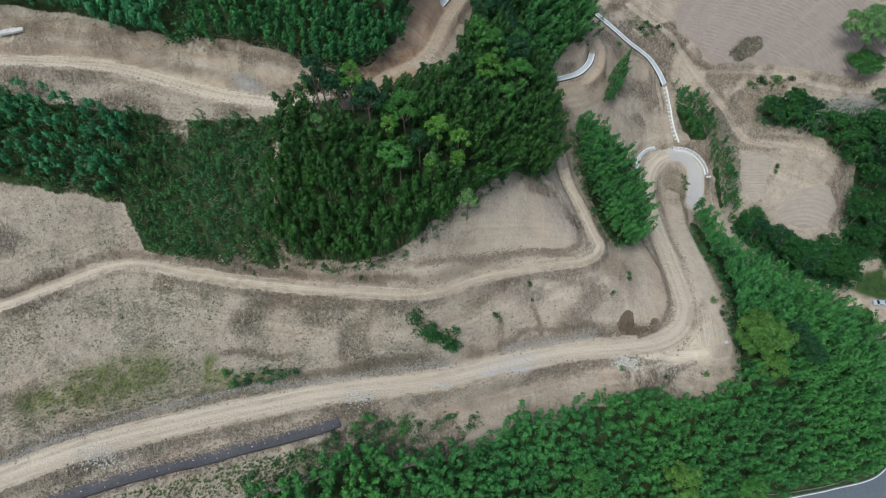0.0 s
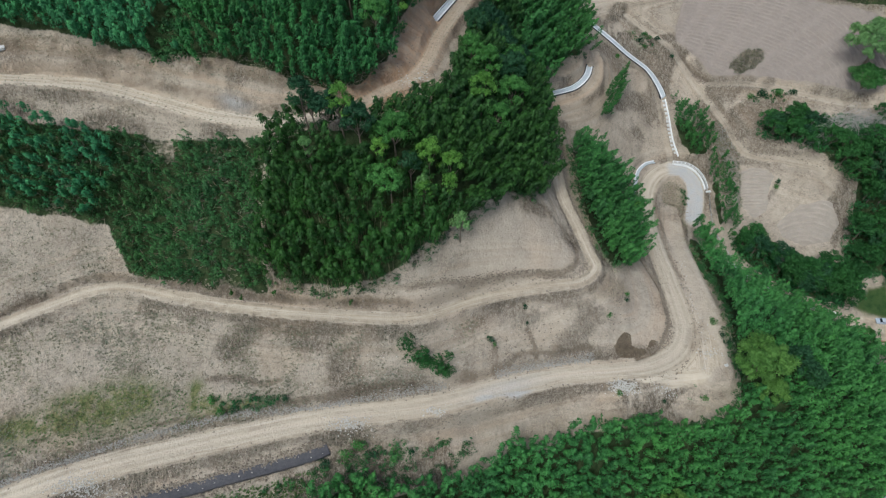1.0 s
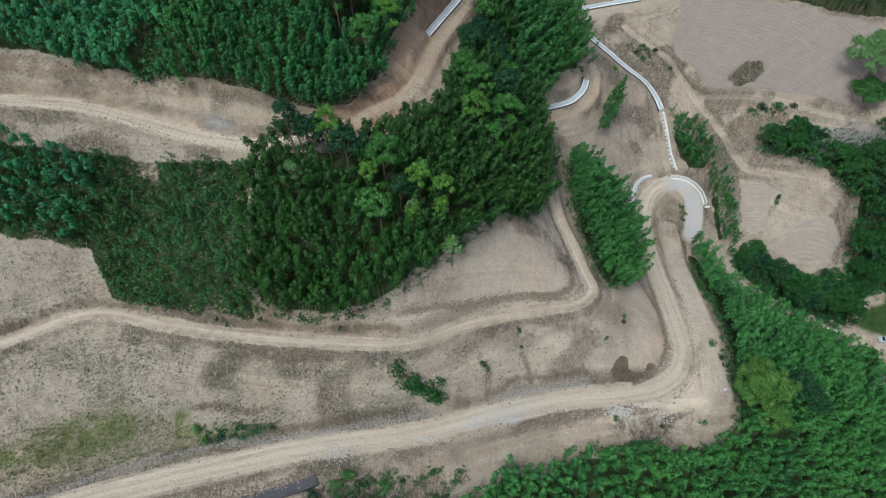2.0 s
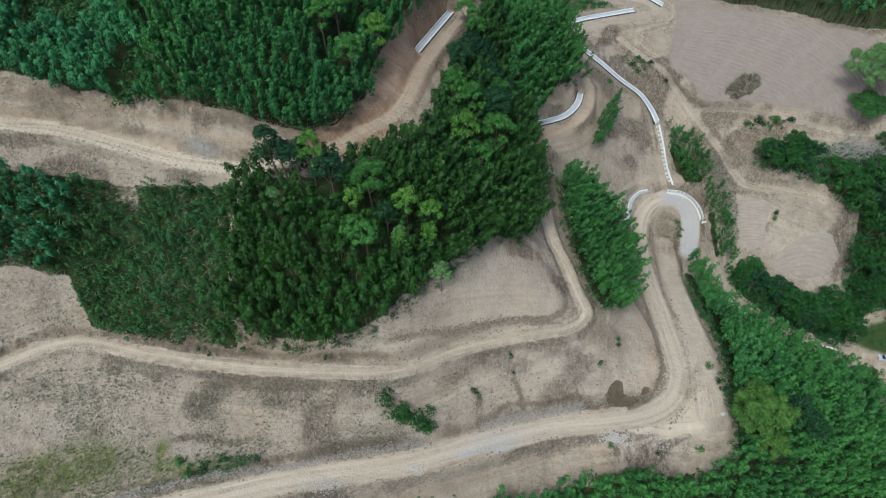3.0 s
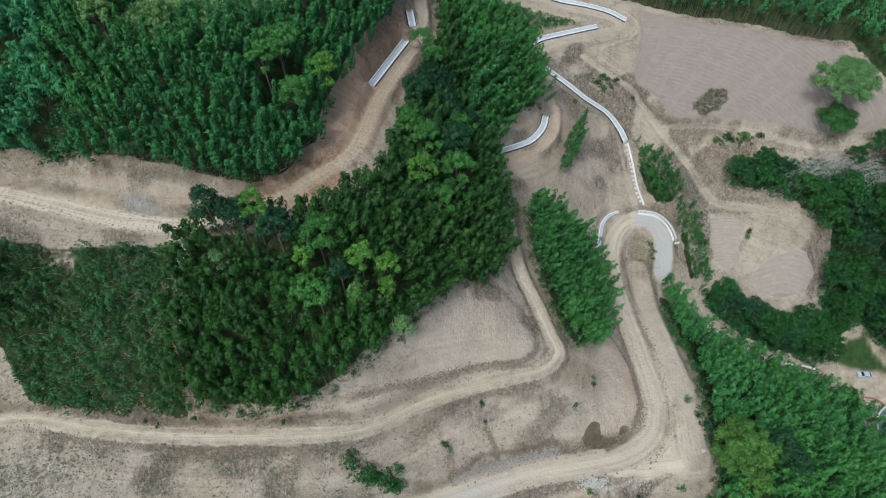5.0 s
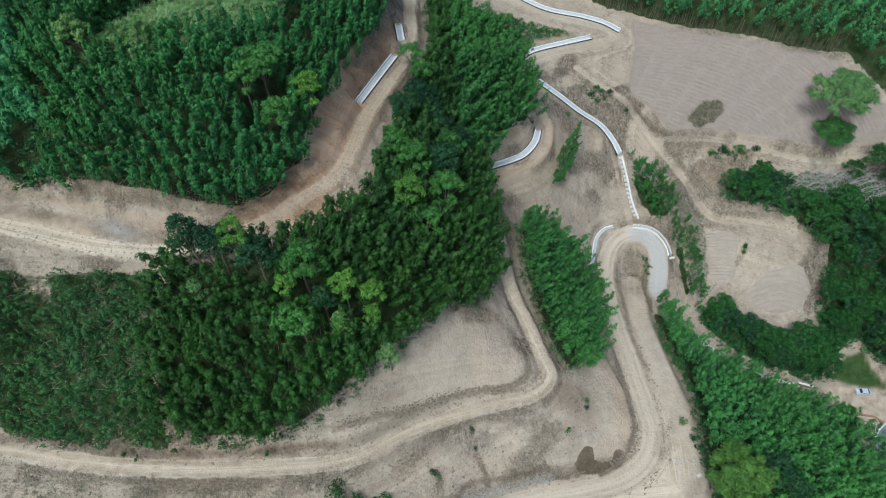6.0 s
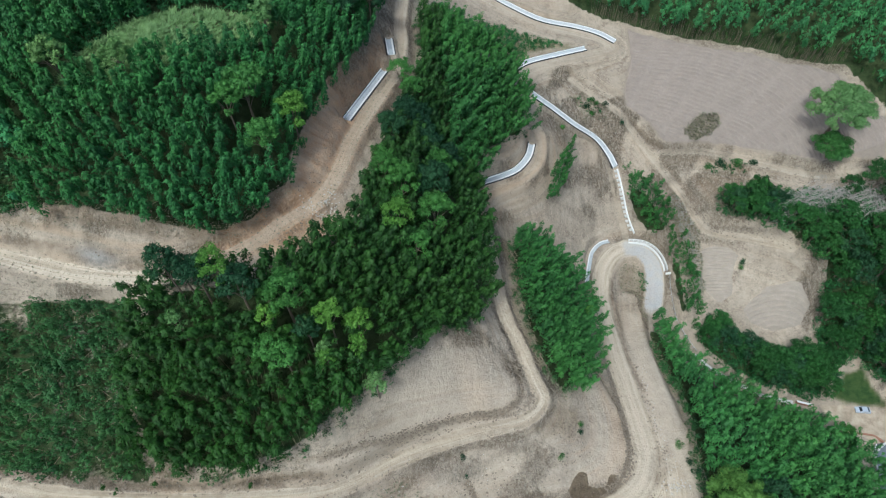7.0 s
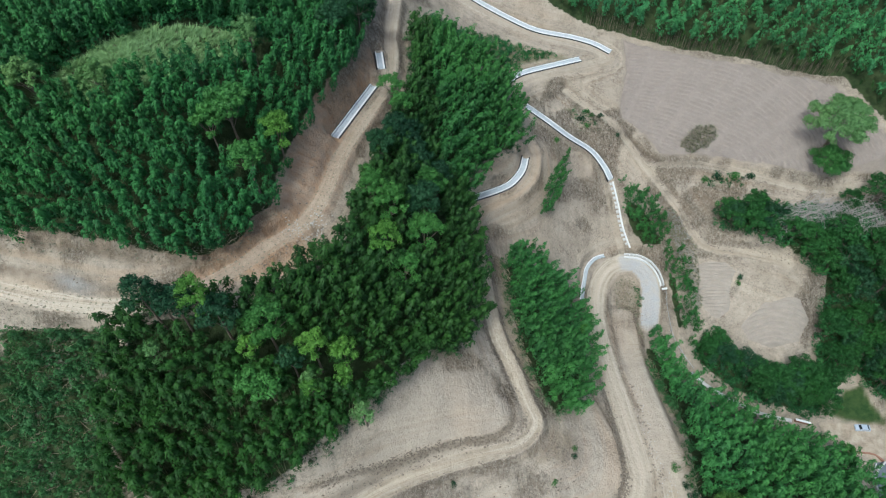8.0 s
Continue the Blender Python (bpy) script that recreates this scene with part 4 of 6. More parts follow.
def puffs(r, centres, radii, per, leaf, flat=0.75, tones=None):
    """Leaves lying on the outside of several rounded clumps."""
    quads = []
    for c, rad in zip(centres, radii):
        n = max(8, int(per * rad * rad))
        v = unit(r.normal(size=(n, 3)))
        v[:, 2] = np.abs(v[:, 2]) * r.choice([1, 1, 1, 1, -0.5], n)
        p = np.asarray(c) + v * (rad * r.uniform(0.8, 1.04, n))[:, None] * [1, 1, flat]
        up = unit(v + r.normal(size=(n, 3)) * 0.26)
        d = unit(np.cross(up, r.normal(size=(n, 3))) - [0, 0, 0.35])
        s = unit(np.cross(up, d))
        size = leaf * r.uniform(0.7, 1.3, n)[:, None]
        quads.append(np.stack([p + s * size * 0.34, p + d * size * 0.9 + up * size * 0.05, p - s * size * 0.34], 1))
        if tones is not None:
            tones.append(np.full(n, r.uniform(0.1, 0.7)))
    return np.concatenate(quads)


def leaf_object(name, quads, material, parent=None, tones=None):
    n = len(quads)
    ob = mesh_object(name, quads.reshape(-1, 3), np.arange(n * 3).reshape(n, 3), material, parent)
    if tones is not None:
        a = ob.data.attributes.new("tone", "FLOAT", "FACE")
        a.data.foreach_set("value", np.asarray(tones, np.float32))
    return ob


def tube(lines, sides=5):
    """Tapered tubes: rows of (line, radius at foot, radius at tip) as vertices and quads."""
    vs, fs, o = [], [], 0
    for line, r0, r1 in lines:
        line = np.asarray(line, float)
        way = unit(np.gradient(line, axis=0))
        s = unit(np.cross(way, [0.31, 0.95, 0.05]))
        u = np.cross(s, way)
        a = np.arange(sides) * 2 * math.pi / sides
        rad = np.linspace(r0, r1, len(line))[:, None, None]
        ring = line[:, None, :] + rad * (np.cos(a)[None, :, None] * s[:, None, :] + np.sin(a)[None, :, None] * u[:, None, :])
        vs.append(ring.reshape(-1, 3))
        k = np.arange(sides)
        for j in range(len(line) - 1):
            fs.append(np.stack([o + j * sides + k, o + j * sides + (k + 1) % sides, o + (j + 1) * sides + (k + 1) % sides, o + (j + 1) * sides + k], -1))
        o += len(line) * sides
    return np.concatenate(vs), np.concatenate(fs)


def turned(quads, x, y, z, a, s, lean=(0, 0)):
    c, n = math.cos(a), math.sin(a)
    m = np.array([[c, -n, 0], [n, c, 0], [0, 0, 1.0]]) * s
    q = quads @ m.T
    q[..., 0] += lean[0] * q[..., 2]
    q[..., 1] += lean[1] * q[..., 2]
    return q + [x, y, z]


def scatter(poly, step, margin=1.0, keep=1.0, clear=1.2, without=None):
    """Jittered places inside an outline, off the roads."""
    p = np.array(poly, float)
    gx, gy = np.meshgrid(np.arange(p[:, 0].min(), p[:, 0].max(), step), np.arange(p[:, 1].min(), p[:, 1].max(), step))
    x, y = gx.ravel() + rng.uniform(-0.48, 0.48, gx.size) * step, gy.ravel() + rng.uniform(-0.48, 0.48, gx.size) * step
    ok = inside(x, y, poly) & (edge_distance(x, y, poly) > margin) & (rng.uniform(size=x.size) < keep)
    x, y = x[ok], y[ok]
    ok = np.ones(len(x), bool)
    for line, half, bank in ROADS.values():
        ok &= near_line(x, y, line, half + 6)[0] > half + clear
    if without is not None:
        ok &= ~inside(x, y, without)
    x, y = x[ok], y[ok]
    return x, y, height(x, y)


def downhill(x, y):
    e = 2.0
    return -(height(x + e, y) - height(x - e, y)) / (2 * e), -(height(x, y + e) - height(x, y - e)) / (2 * e)


FAT_BAMBOO = [bamboo_clump(20 + k, 9.0, 1.05, 5, 31, 0.6, 1, 0.66, 1.0) for k in range(6)]
TALL_BAMBOO = [bamboo_clump(30 + k, 9.5, 0.86, 5, 25, 0.56, 1, 0.62, 0.5) for k in range(6)]
FINE_BAMBOO = [bamboo_clump(40 + k, 9.0, 0.84, 5, 22, 0.58, 1, 0.64, 1.3) for k in range(6)]
SHRUB_KINDS = []
for k in range(6):
    r = np.random.default_rng(60 + k)
    SHRUB_KINDS.append(puffs(r, r.uniform(-0.85, 0.85, (5, 3)) * [1, 1, 0.35] + [0, 0, 0.75], r.uniform(0.4, 0.75, 5), 64, 0.36, 1.0))
TUFT_KINDS = []
for k in range(4):
    r = np.random.default_rng(80 + k)
    n = 14
    a = r.uniform(0, 6.28, n)
    d = np.stack([np.cos(a) * 0.7, np.sin(a) * 0.7, r.uniform(0.5, 1.2, n)], -1)
    TUFT_KINDS.append(blades(r.uniform(-0.12, 0.12, (n, 3)) * [1, 1, 0], d, r.uniform(0.35, 0.7, n), r.uniform(0.08, 0.16, n)))


def stuff(name, kinds, places, material, label, category, size=(0.8, 1.2), lean=0.25, bow=(0, 0), lift=0.0):
    """One object of many plants that nobody would count. bow: a common lean; lift: how unevenly high they stand."""
    x, y, z = places
    gx, gy = downhill(x, y)
    quads, tones = [], []
    for i in range(len(x)):
        k = kinds[rng.integers(len(kinds))]
        leaves = k[0] if isinstance(k, tuple) else k
        tilt = (np.clip(lean * gx[i], -0.3, 0.3) + bow[0], np.clip(lean * gy[i], -0.3, 0.3) + bow[1])
        quads.append(turned(leaves, x[i], y[i], z[i] - 0.05 - rng.uniform(0, 1) * lift, rng.uniform(0, 6.28), rng.uniform(*size), tilt))
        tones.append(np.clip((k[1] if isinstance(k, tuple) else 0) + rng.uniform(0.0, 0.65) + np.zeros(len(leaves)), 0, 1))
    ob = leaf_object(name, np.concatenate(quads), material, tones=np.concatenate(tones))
    return tagged(ob, label, category, kind="stuff")


def bamboo_plant(kind):
    leaves, tones, lines = FAT_BAMBOO[kind]
    root = new("bamboo", None)
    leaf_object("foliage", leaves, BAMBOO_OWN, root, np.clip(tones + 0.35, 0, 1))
    for line in lines:
        v, f = tube([(line, 0.06, 0.015)], 5)
        mesh_object("culm", v, f, CULM, root)
    return tagged(root, "green bamboo clump with arching leafy culms on a slope", "bamboo", "bamboo on the middle hill")


def broad_tree(seed, tall, spread, material, label, dense=105, open_=0.0):
    """A leafy tree: tapered trunk, limbs and a crown of rounded leaf clumps with gaps between them."""
    r = np.random.default_rng(seed)
    root = new("tree", None)
    n = int(7 + spread * 2.6)
    k = np.arange(n) + 0.5
    a, q = k * 2.4 + r.uniform(-0.4, 0.4, n), np.sqrt(k / n) * r.uniform(0.85, 1.12, n)
    cz = tall * (0.94 - 0.26 * q**2) + r.uniform(-0.8, 0.5, n) * (1 + 2 * open_)
    c = np.stack([np.cos(a) * q * spread * 0.86, np.sin(a) * q * spread * 0.86, cz], -1)
    rad = r.uniform(0.8, 1.15, n) * spread / math.sqrt(n) * (1.22 - 0.45 * open_)
    knobs, small = [], []
    for p, w in zip(c, rad):
        m = max(5, int(3.2 * w + 2))
        v = unit(r.normal(size=(m, 3)) * [1, 1, 0.6] + [0, 0, 0.3])
        knobs.extend(p + v * w * r.uniform(0.45, 0.8, (m, 1)) * [1, 1, 0.75])
        small.extend(np.clip(r.uniform(0.5, 0.74, m) * w, 0.4, 1.2))
    tones = []
    leaves = puffs(r, knobs, small, dense, 0.42, 0.85, tones)
    leaf_object("crown", leaves, material, root, np.concatenate(tones))
    top = np.array([r.uniform(-0.3, 0.3), r.uniform(-0.3, 0.3), tall * 0.72])
    v, f = tube([(np.linspace((0, 0, -0.6), top, 6), 0.05 * spread + 0.1, 0.06)], 8)
    mesh_object("trunk", v, f, BARK, root)
    for k in range(min(n, 7)):
        v, f = tube([(np.linspace(top * r.uniform(0.45, 0.75), c[-1 - k], 4), 0.09, 0.025)], 5)
        mesh_object("limb", v, f, BARK, root)
    return tagged(root, label, "tree")


def place(thing, x, y, turn=0.0, size=1.0, sink=0.0):
    z = float(height(np.array([x]), np.array([y]))[0]) - sink
    thing.matrix_basis = pose(x, y, z, 0, 0, turn) @ Matrix.Scale(size, 4)
    return thing


# single broad-leaved trees: x, y, height, spread, leaf
TREES = [
    (-25.6, 97.4, 14.5, 2.7, "dark"), (-25.2, 91.2, 10, 1.8, "pale"), (-18.9, 98, 13, 3.0, "lime"), (-21.5, 97, 11.5, 3.0, "dark"), (-15.3, 96, 11, 3.4, "dark"), (-8, 94.6, 11.5, 4.0, "mid"), (-11, 92, 10, 1.9, "lime"), (-1.2, 92.4, 12.5, 2.7, "lime"), (3.4, 92.6, 12.5, 2.6, "lime"), (3, 90, 10.5, 1.8, "lime"), (-2.4, 87.6, 10.5, 1.6, "lime"), (-11.5, 88, 10, 2.6, "mid"), (-24.4, 98.6, 10, 2.4, "dark"), (12.4, 162.4, 8.6, 2.9, "mid"),
    (-2.5, 88.6, 9.5, 1.6, "pale"), (-9, 87.6, 10, 3.2, "mid"), (-5, 91, 10, 2.4, "dark"), (11.9, 124, 12, 3.8, "mid"), (10.6, 115.8, 12.5, 3.2, "lime"), (18, 120.4, 12, 4.2, "mid"), (18.5, 128, 12, 4.2, "dark"), (9.6, 141.4, 11, 3.6, "dark"),
    (20.2, 136, 11, 3.6, "mid"), (8.4, 127.6, 11, 3.2, "mid"), (13, 150.4, 9.5, 4.0, "dark"), (22, 142, 11, 3.6, "dark"), (5.5, 86.3, 8.6, 2.2, "pale"), (14, 112, 10, 3.0, "mid"), (-16.6, 134.4, 13, 4.6, "mid"), (-9, 134.6, 12, 3.2, "lime"), (-13.4, 126.6, 12, 3.6, "mid"), (-19.4, 131, 12, 3.0, "mid"), (-37.6, 136, 8.5, 2.9, "pale"), (-48.4, 135.4, 9, 3.2, "pale"), (-14.4, 153.9, 10, 3.2, "pale"),
    (5.4, 178, 12, 4.4, "dark"), (0, 170, 11, 4.0, "dark"), (131.6, 161.4, 12.5, 9.2, "pale"), (130.6, 155.2, 4.6, 5.8, "mid"), (78.4, 67.4, 12.5, 7.2, "olive"), (80, 61.6, 10, 3.6, "olive"), (88, 69, 10.5, 3.6, "dark"), (91.6, 65.4, 10, 3.2, "dark"),
    (55.4, 36.8, 11, 4.2, "olive"), (72, 35, 11, 4.2, "mid"), (34, 37, 10, 3.6, "mid"), (14.7, 158.6, 9.5, 2.8, "mid"), (16.5, 153, 9, 2.6, "dark"), (16, 148, 10, 3.2, "dark"), (126, 88.4, 6, 2.4, "mid"), (104.4, 150.6, 6, 3.0, "belt"), (106, 147, 6.5, 3.0, "belt"), (110.8, 149, 6.5, 3.4, "belt"), (110.4, 143.6, 7, 3.2, "belt"), (112.6, 141, 7, 3.0, "belt"), (118.6, 138.6, 7.5, 3.4, "belt"), (122.4, 134, 7, 3.2, "belt"), (18, 145, 10, 3.6, "dark"), (57, 116, 9, 1.5, "lime"),
]

def off_trees(places, share=0.62):
    """Places that lie outside the crowns of the single trees."""
    x, y, z = places
    ok = np.ones(len(x), bool)
    for tx, ty, tall, spread, shade in TREES:
        ok &= np.hypot(x - tx, y - ty) > share * spread
    return x[ok], y[ok], z[ok]


def split(places, test):
    """The places that pass a test, and the others."""
    x, y, z = places
    ok = test(x, y)
    return (x[ok], y[ok], z[ok]), (x[~ok], y[~ok], z[~ok])


# the middle hill: its front as single plants, the rest as one wood
bx, by, bz = off_trees(scatter(WOOD_B, 1.62, 0.25))
front = np.nonzero((by < 89) & (bx > -38) & (bx < 14))[0][:298]
rest = np.setdiff1d(np.arange(len(bx)), front)
plants = [bamboo_plant(k) for k in range(6)]
gx_, gy_ = downhill(bx, by)
for j, i in enumerate(front):
    m = pose(bx[i], by[i], bz[i] - 0.1, -8 * gy_[i], 8 * gx_[i], rng.uniform(0, 360)) @ Matrix.Scale(rng.uniform(0.82, 1.18), 4)
    if j < 6:
        plants[j].matrix_basis = m
    else:
        copy_thing(plants[j % 6], m @ Matrix.Diagonal([1 / plants[j % 6].scale[0]] * 3 + [1]))
far_, mid_ = split((bx[rest], by[rest], bz[rest]), lambda x, y: (y > 146) & (x > 21))
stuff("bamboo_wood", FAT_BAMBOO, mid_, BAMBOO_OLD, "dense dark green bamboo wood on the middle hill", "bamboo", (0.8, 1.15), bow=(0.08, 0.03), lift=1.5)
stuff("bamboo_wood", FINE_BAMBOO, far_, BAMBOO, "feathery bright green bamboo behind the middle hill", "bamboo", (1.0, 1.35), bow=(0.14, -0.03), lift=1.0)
hill = off_trees(scatter([(-112, 115), *WOOD_A[1:-3], (10, 198), (-60, 192), (-108, 160)], 1.6, 0.2, without=GRASS_TOP))
soft_, hill = split(hill, lambda x, y: x + 0.35 * (y - 115) + 5 * wobble(x, y, 5.0) < -52)
stuff("bamboo_wood", TALL_BAMBOO, hill, BAMBOO_HILL, "dense green bamboo wood on the upper hill", "bamboo", (0.8, 1.15), lift=1.6)
thick_, gaps_ = split(soft_, lambda x, y: wobble(x, y, 4.0, 0.8) < 0.32)
stuff("bamboo_wood", FAT_BAMBOO, thick_, TEAL, "soft blue-green bamboo on the upper hill", "bamboo", (0.7, 1.1), lift=1.6)
stuff("hill_brush", SHRUB_KINDS, gaps_, BRUSH, "low dark brush in gaps of the upper bamboo", "shrubs", (1.0, 1.9))
stuff("bamboo_grove", FINE_BAMBOO, scatter(GROVE_C, 1.45, -0.2, clear=0.8), BAMBOO, "narrow bamboo grove between two dirt roads", "bamboo", (0.75, 1.15), bow=(0.16, -0.04), lift=1.5)
lower = off_trees(scatter([p_ for p_ in WOOD_F if p_[1] > 27 or p_[0] > 80][:18] + [(-44, 25), (20, 21), (70, 26)] + WOOD_F[21:], 1.78, 0.1))
low_, lower = split(lower, lambda x, y: near_line(x, y, ROADS["walk"][0], 9)[0] < 5.5)
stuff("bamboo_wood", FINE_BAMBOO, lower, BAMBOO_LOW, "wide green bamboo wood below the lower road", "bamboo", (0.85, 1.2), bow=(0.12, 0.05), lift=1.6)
stuff("young_bamboo", FINE_BAMBOO, low_, BAMBOO_LOW, "low young bamboo beside the retaining wall", "bamboo", (0.35, 0.55))
stuff("bamboo_wood", FINE_BAMBOO, scatter(WOOD_H[:11] + [(176, 160), (172, 215), (120, 246), (60, 256), (48, 245)], 2.8, -0.4), BAMBOO_HAZY, "tall bamboo wood behind the ploughed field", "bamboo", (1.0, 1.4), lift=1.5)
LEFT_BAMBOO = [(-112, 91.5), (-96, 90), (-74, 88.4), (-68, 94), (-69, 101.5), (-80, 104.4), (-95, 106), (-112, 106)]
stuff("hillside_bamboo", FAT_BAMBOO, scatter(LEFT_BAMBOO, 2.0, 0.0), TEAL, "blue-green leaning bamboo below the upper road", "bamboo", (0.55, 0.9), 0.4, lift=1.2)
def thinned(places, limit):
    x, y, z = places
    ok = thin_brush(x, y) + rng.normal(0, 0.12, len(x)) < limit
    return x[ok], y[ok], z[ok]


def dead_parts(places, limit):
    x, y, z = places
    ok = thin_brush(x, y) + rng.normal(0, 0.12, len(x)) > limit
    return x[ok], y[ok], z[ok]


stuff("dead_grass", TUFT_KINDS, dead_parts(scatter(BRUSH_B, 0.8, 0.2, 0.9), 0.28), DRY, "dry brown grass in gaps of the hillside brush", "grass", (0.8, 1.8))
stuff("hillside_bamboo", FINE_BAMBOO, thinned(scatter(BRUSH_B, 1.6, 0.5, 0.85), 0.42), BRUSH, "short drooping bamboo on the steep left slope", "bamboo", (0.34, 0.66), 0.4)
stuff("hillside_brush", SHRUB_KINDS, thinned(scatter(BRUSH_B, 1.7, 0.3, 0.85), 0.5), BRUSH, "mixed green brush and tall grass on a steep slope", "shrubs", (0.7, 1.7))
stuff("roadside_brush", SHRUB_KINDS, scatter(SHRUB_I, 1.4, 0.2), SHRUB, "low green brush beside the switchback road", "shrubs", (0.7, 1.1))


def edge_places(poly, step, reach, keep=1.0):
    """Places in a belt along the inside of an outline."""
    x, y, z = scatter(poly, step, -0.1, keep, 0.7)
    ok = edge_distance(x, y, poly) < reach
    return x[ok], y[ok], z[ok]


ex, ey, ez = edge_places(WOOD_F, 1.3, 2.0, 0.9)
ok = (ex > 40) & (ey > 54) & (ey < 113) & (ex < 84)
stuff("edge_brush", SHRUB_KINDS, (ex[ok], ey[ok], ez[ok]), BRUSH, "leafy undergrowth along the lower wood beside the bend", "shrubs", (0.6, 1.4))
for poly in (WOOD_B, GROVE_C):
    stuff("edge_brush", SHRUB_KINDS, edge_places(poly, 1.25, 2.4, 0.7), BRUSH, "dark leafy undergrowth along the foot of the bamboo", "shrubs", (0.4, 1.1))
    stuff("edge_weeds", TUFT_KINDS, edge_places(poly, 0.9, 1.8, 0.7), DRY, "dry grey weeds along the foot of the bamboo", "weeds", (0.6, 1.3))
stuff("hedge_bamboo", FINE_BAMBOO, scatter(HEDGE_E, 1.5, 0.0, clear=0.3), BAMBOO, "green bamboo thicket beside the concrete drain", "bamboo", (0.7, 1.0))
stuff("hedge_bamboo", FINE_BAMBOO, scatter([(88.8, 146), (92, 146.4), (95.4, 138.3), (94.2, 124), (90, 116), (88.4, 124.6)], 1.5, 0.0, clear=0.2), BAMBOO, "green bamboo hedge below the hairpin bend", "bamboo", (0.55, 0.85))
stuff("bamboo_stand", FINE_BAMBOO, scatter(STAND_D, 1.0, 0.0, clear=0.1), BAMBOO, "small leaning bamboo stand on the bare slope", "bamboo", (0.5, 0.75))
stuff("hill_grass", TUFT_KINDS, scatter(GRASS_TOP, 0.62, 0.0), GRASS, "pale green tall grass on the hilltop", "grass", (1.6, 3.0))
stuff("verge_grass", TUFT_KINDS, scatter(VERGE, 0.7, 0.4, 0.6), VERGE_GRASS, "patchy green grass above the rubble line", "grass", (0.4, 0.9))

# dry weeds in rows and patches on the open slopes
OPEN_SLOPE = [(-112, 40), (-91, 36), (-58, 47), (-24, 56.5), (0, 60), (12, 65), (14, 72), (8, 75), (-8, 68.5), (-40, 68.5), (-57, 70.6), (-72, 72), (-112, 58)]
HIGH_SLOPE = [(-112, 66), (-96, 69), (-75, 78), (-67, 79.5), (-74, 86), (-96, 87), (-112, 87)]
sx, sy, sz = scatter(OPEN_SLOPE, 0.5, 0.3, clear=0.6)
thick = wobble(sx, sy, 4.0) + 0.6 * wobble(sx, sy * 0.4, 1.5, 0.5) + 0.3 * smooth(sx, 0, -25) + rng.normal(0, 0.22, len(sx)) > 0.34
stuff("dry_weeds", TUFT_KINDS, (sx[thick], sy[thick], sz[thick]), DRY, "dry brown weeds and seedlings on the bare slope", "weeds", (0.3, 0.85))
sx, sy, sz = scatter(HIGH_SLOPE, 1.0, 0.3, 0.6)
stuff("dry_weeds", TUFT_KINDS, (sx, sy, sz), DRY, "thin dry weeds on the higher bare slope", "weeds", (0.3, 0.75))
CORNER = [(56, 61.5), (66, 62), (73, 66), (74.6, 74), (72.6, 80), (69, 70), (62, 65)]
stuff("corner_weeds", SHRUB_KINDS, scatter(CORNER, 0.9, 0.1, 0.35, 0.2), SHRUB, "small dark weeds on the edge of the bend", "weeds", (0.1, 0.42))


def rows_beside(line, offsets, step, lo, hi):
    p = along(line, step)
    p = p[lo:hi]
    w = unit(np.gradient(p[:, :2], axis=0))
    side = np.stack([w[:, 1], -w[:, 0]], -1)
    q = np.concatenate([p[:, :2] + side * o for o in offsets]) + rng.uniform(-0.12, 0.12, (len(p) * len(offsets), 2))
    return q[:, 0], q[:, 1], height(q[:, 0], q[:, 1])


stuff("seedlings", TUFT_KINDS, rows_beside(UPPER_ROAD, (-1.5, -0.5, 0.5, 1.5), 1.15, 14, 160), DRY, "rows of small seedlings on the upper dirt track", "seedlings", (0.5, 0.75))

LEAF_OLIVE = leaf_material("broad_leaf_olive", (0.052, 0.125, 0.02), (0.165, 0.31, 0.058), tone=False)
SHADES = {"belt": (LEAF_BELT, "mid green"), "dark": (LEAF_DARK, "dark green"), "mid": (LEAF_MID, "mid green"), "lime": (LEAF_LIME, "bright yellow-green"), "pale": (LEAF_PALE, "pale grey-green"), "olive": (LEAF_OLIVE, "yellowish olive-green")}
for i, (x, y, tall, spread, shade) in enumerate(TREES):
    mat, word = SHADES[shade]
    size = "wide" if spread > 4 else "small" if spread < 2.5 else "rounded"
    where = "in the ploughed field" if x > 125 and y > 150 else "in the valley belt" if x > 100 and y > 130 else "standing among the bamboo"
    place(broad_tree(200 + i, tall + 1.6, spread, mat, f"{size} {word} broad-leaved tree {where}", 75 if spread > 5 else 90), x, y, rng.uniform(0, 360))

DEAD_BELT = [(114.6, 139.4), (115.6, 143.6), (118.4, 147), (123, 147), (129, 145), (135, 145), (142, 143), (143.6, 139), (134, 139), (128, 140.4), (121.4, 142.6), (118.6, 139)]


def outside(places, poly):
    x, y, z = places
    ok = ~inside(x, y, poly)
    return x[ok], y[ok], z[ok]


# the tree belts by the valley: a few kinds, repeated
BELT = [broad_tree(400 + k, t, s, SHADES[c][0], f"{SHADES[c][1]} leafy tree in the valley belt", 62) for k, (t, s, c) in enumerate([(8.5, 4.0, "dark"), (9.5, 4.4, "belt"), (7.5, 3.5, "belt"), (8, 3.8, "belt")])]
spots = [np.concatenate(v) for v in zip(scatter(TREES_G, 3.7, 1.2, clear=1.6), outside(scatter(TREES_K, 4.2, 1.2, 0.95, 1.8), DEAD_BELT))]
for j, (x, y, z) in enumerate(zip(*spots)):
    m = pose(x, y, z - 0.1, 0, 0, rng.uniform(0, 360))
    t = BELT[j % 4]
    s = rng.uniform(0.75, 1.2)
    if j < 4:
        t.matrix_basis = m
    else:
        copy_thing(t, m @ Matrix.Scale(s, 4))
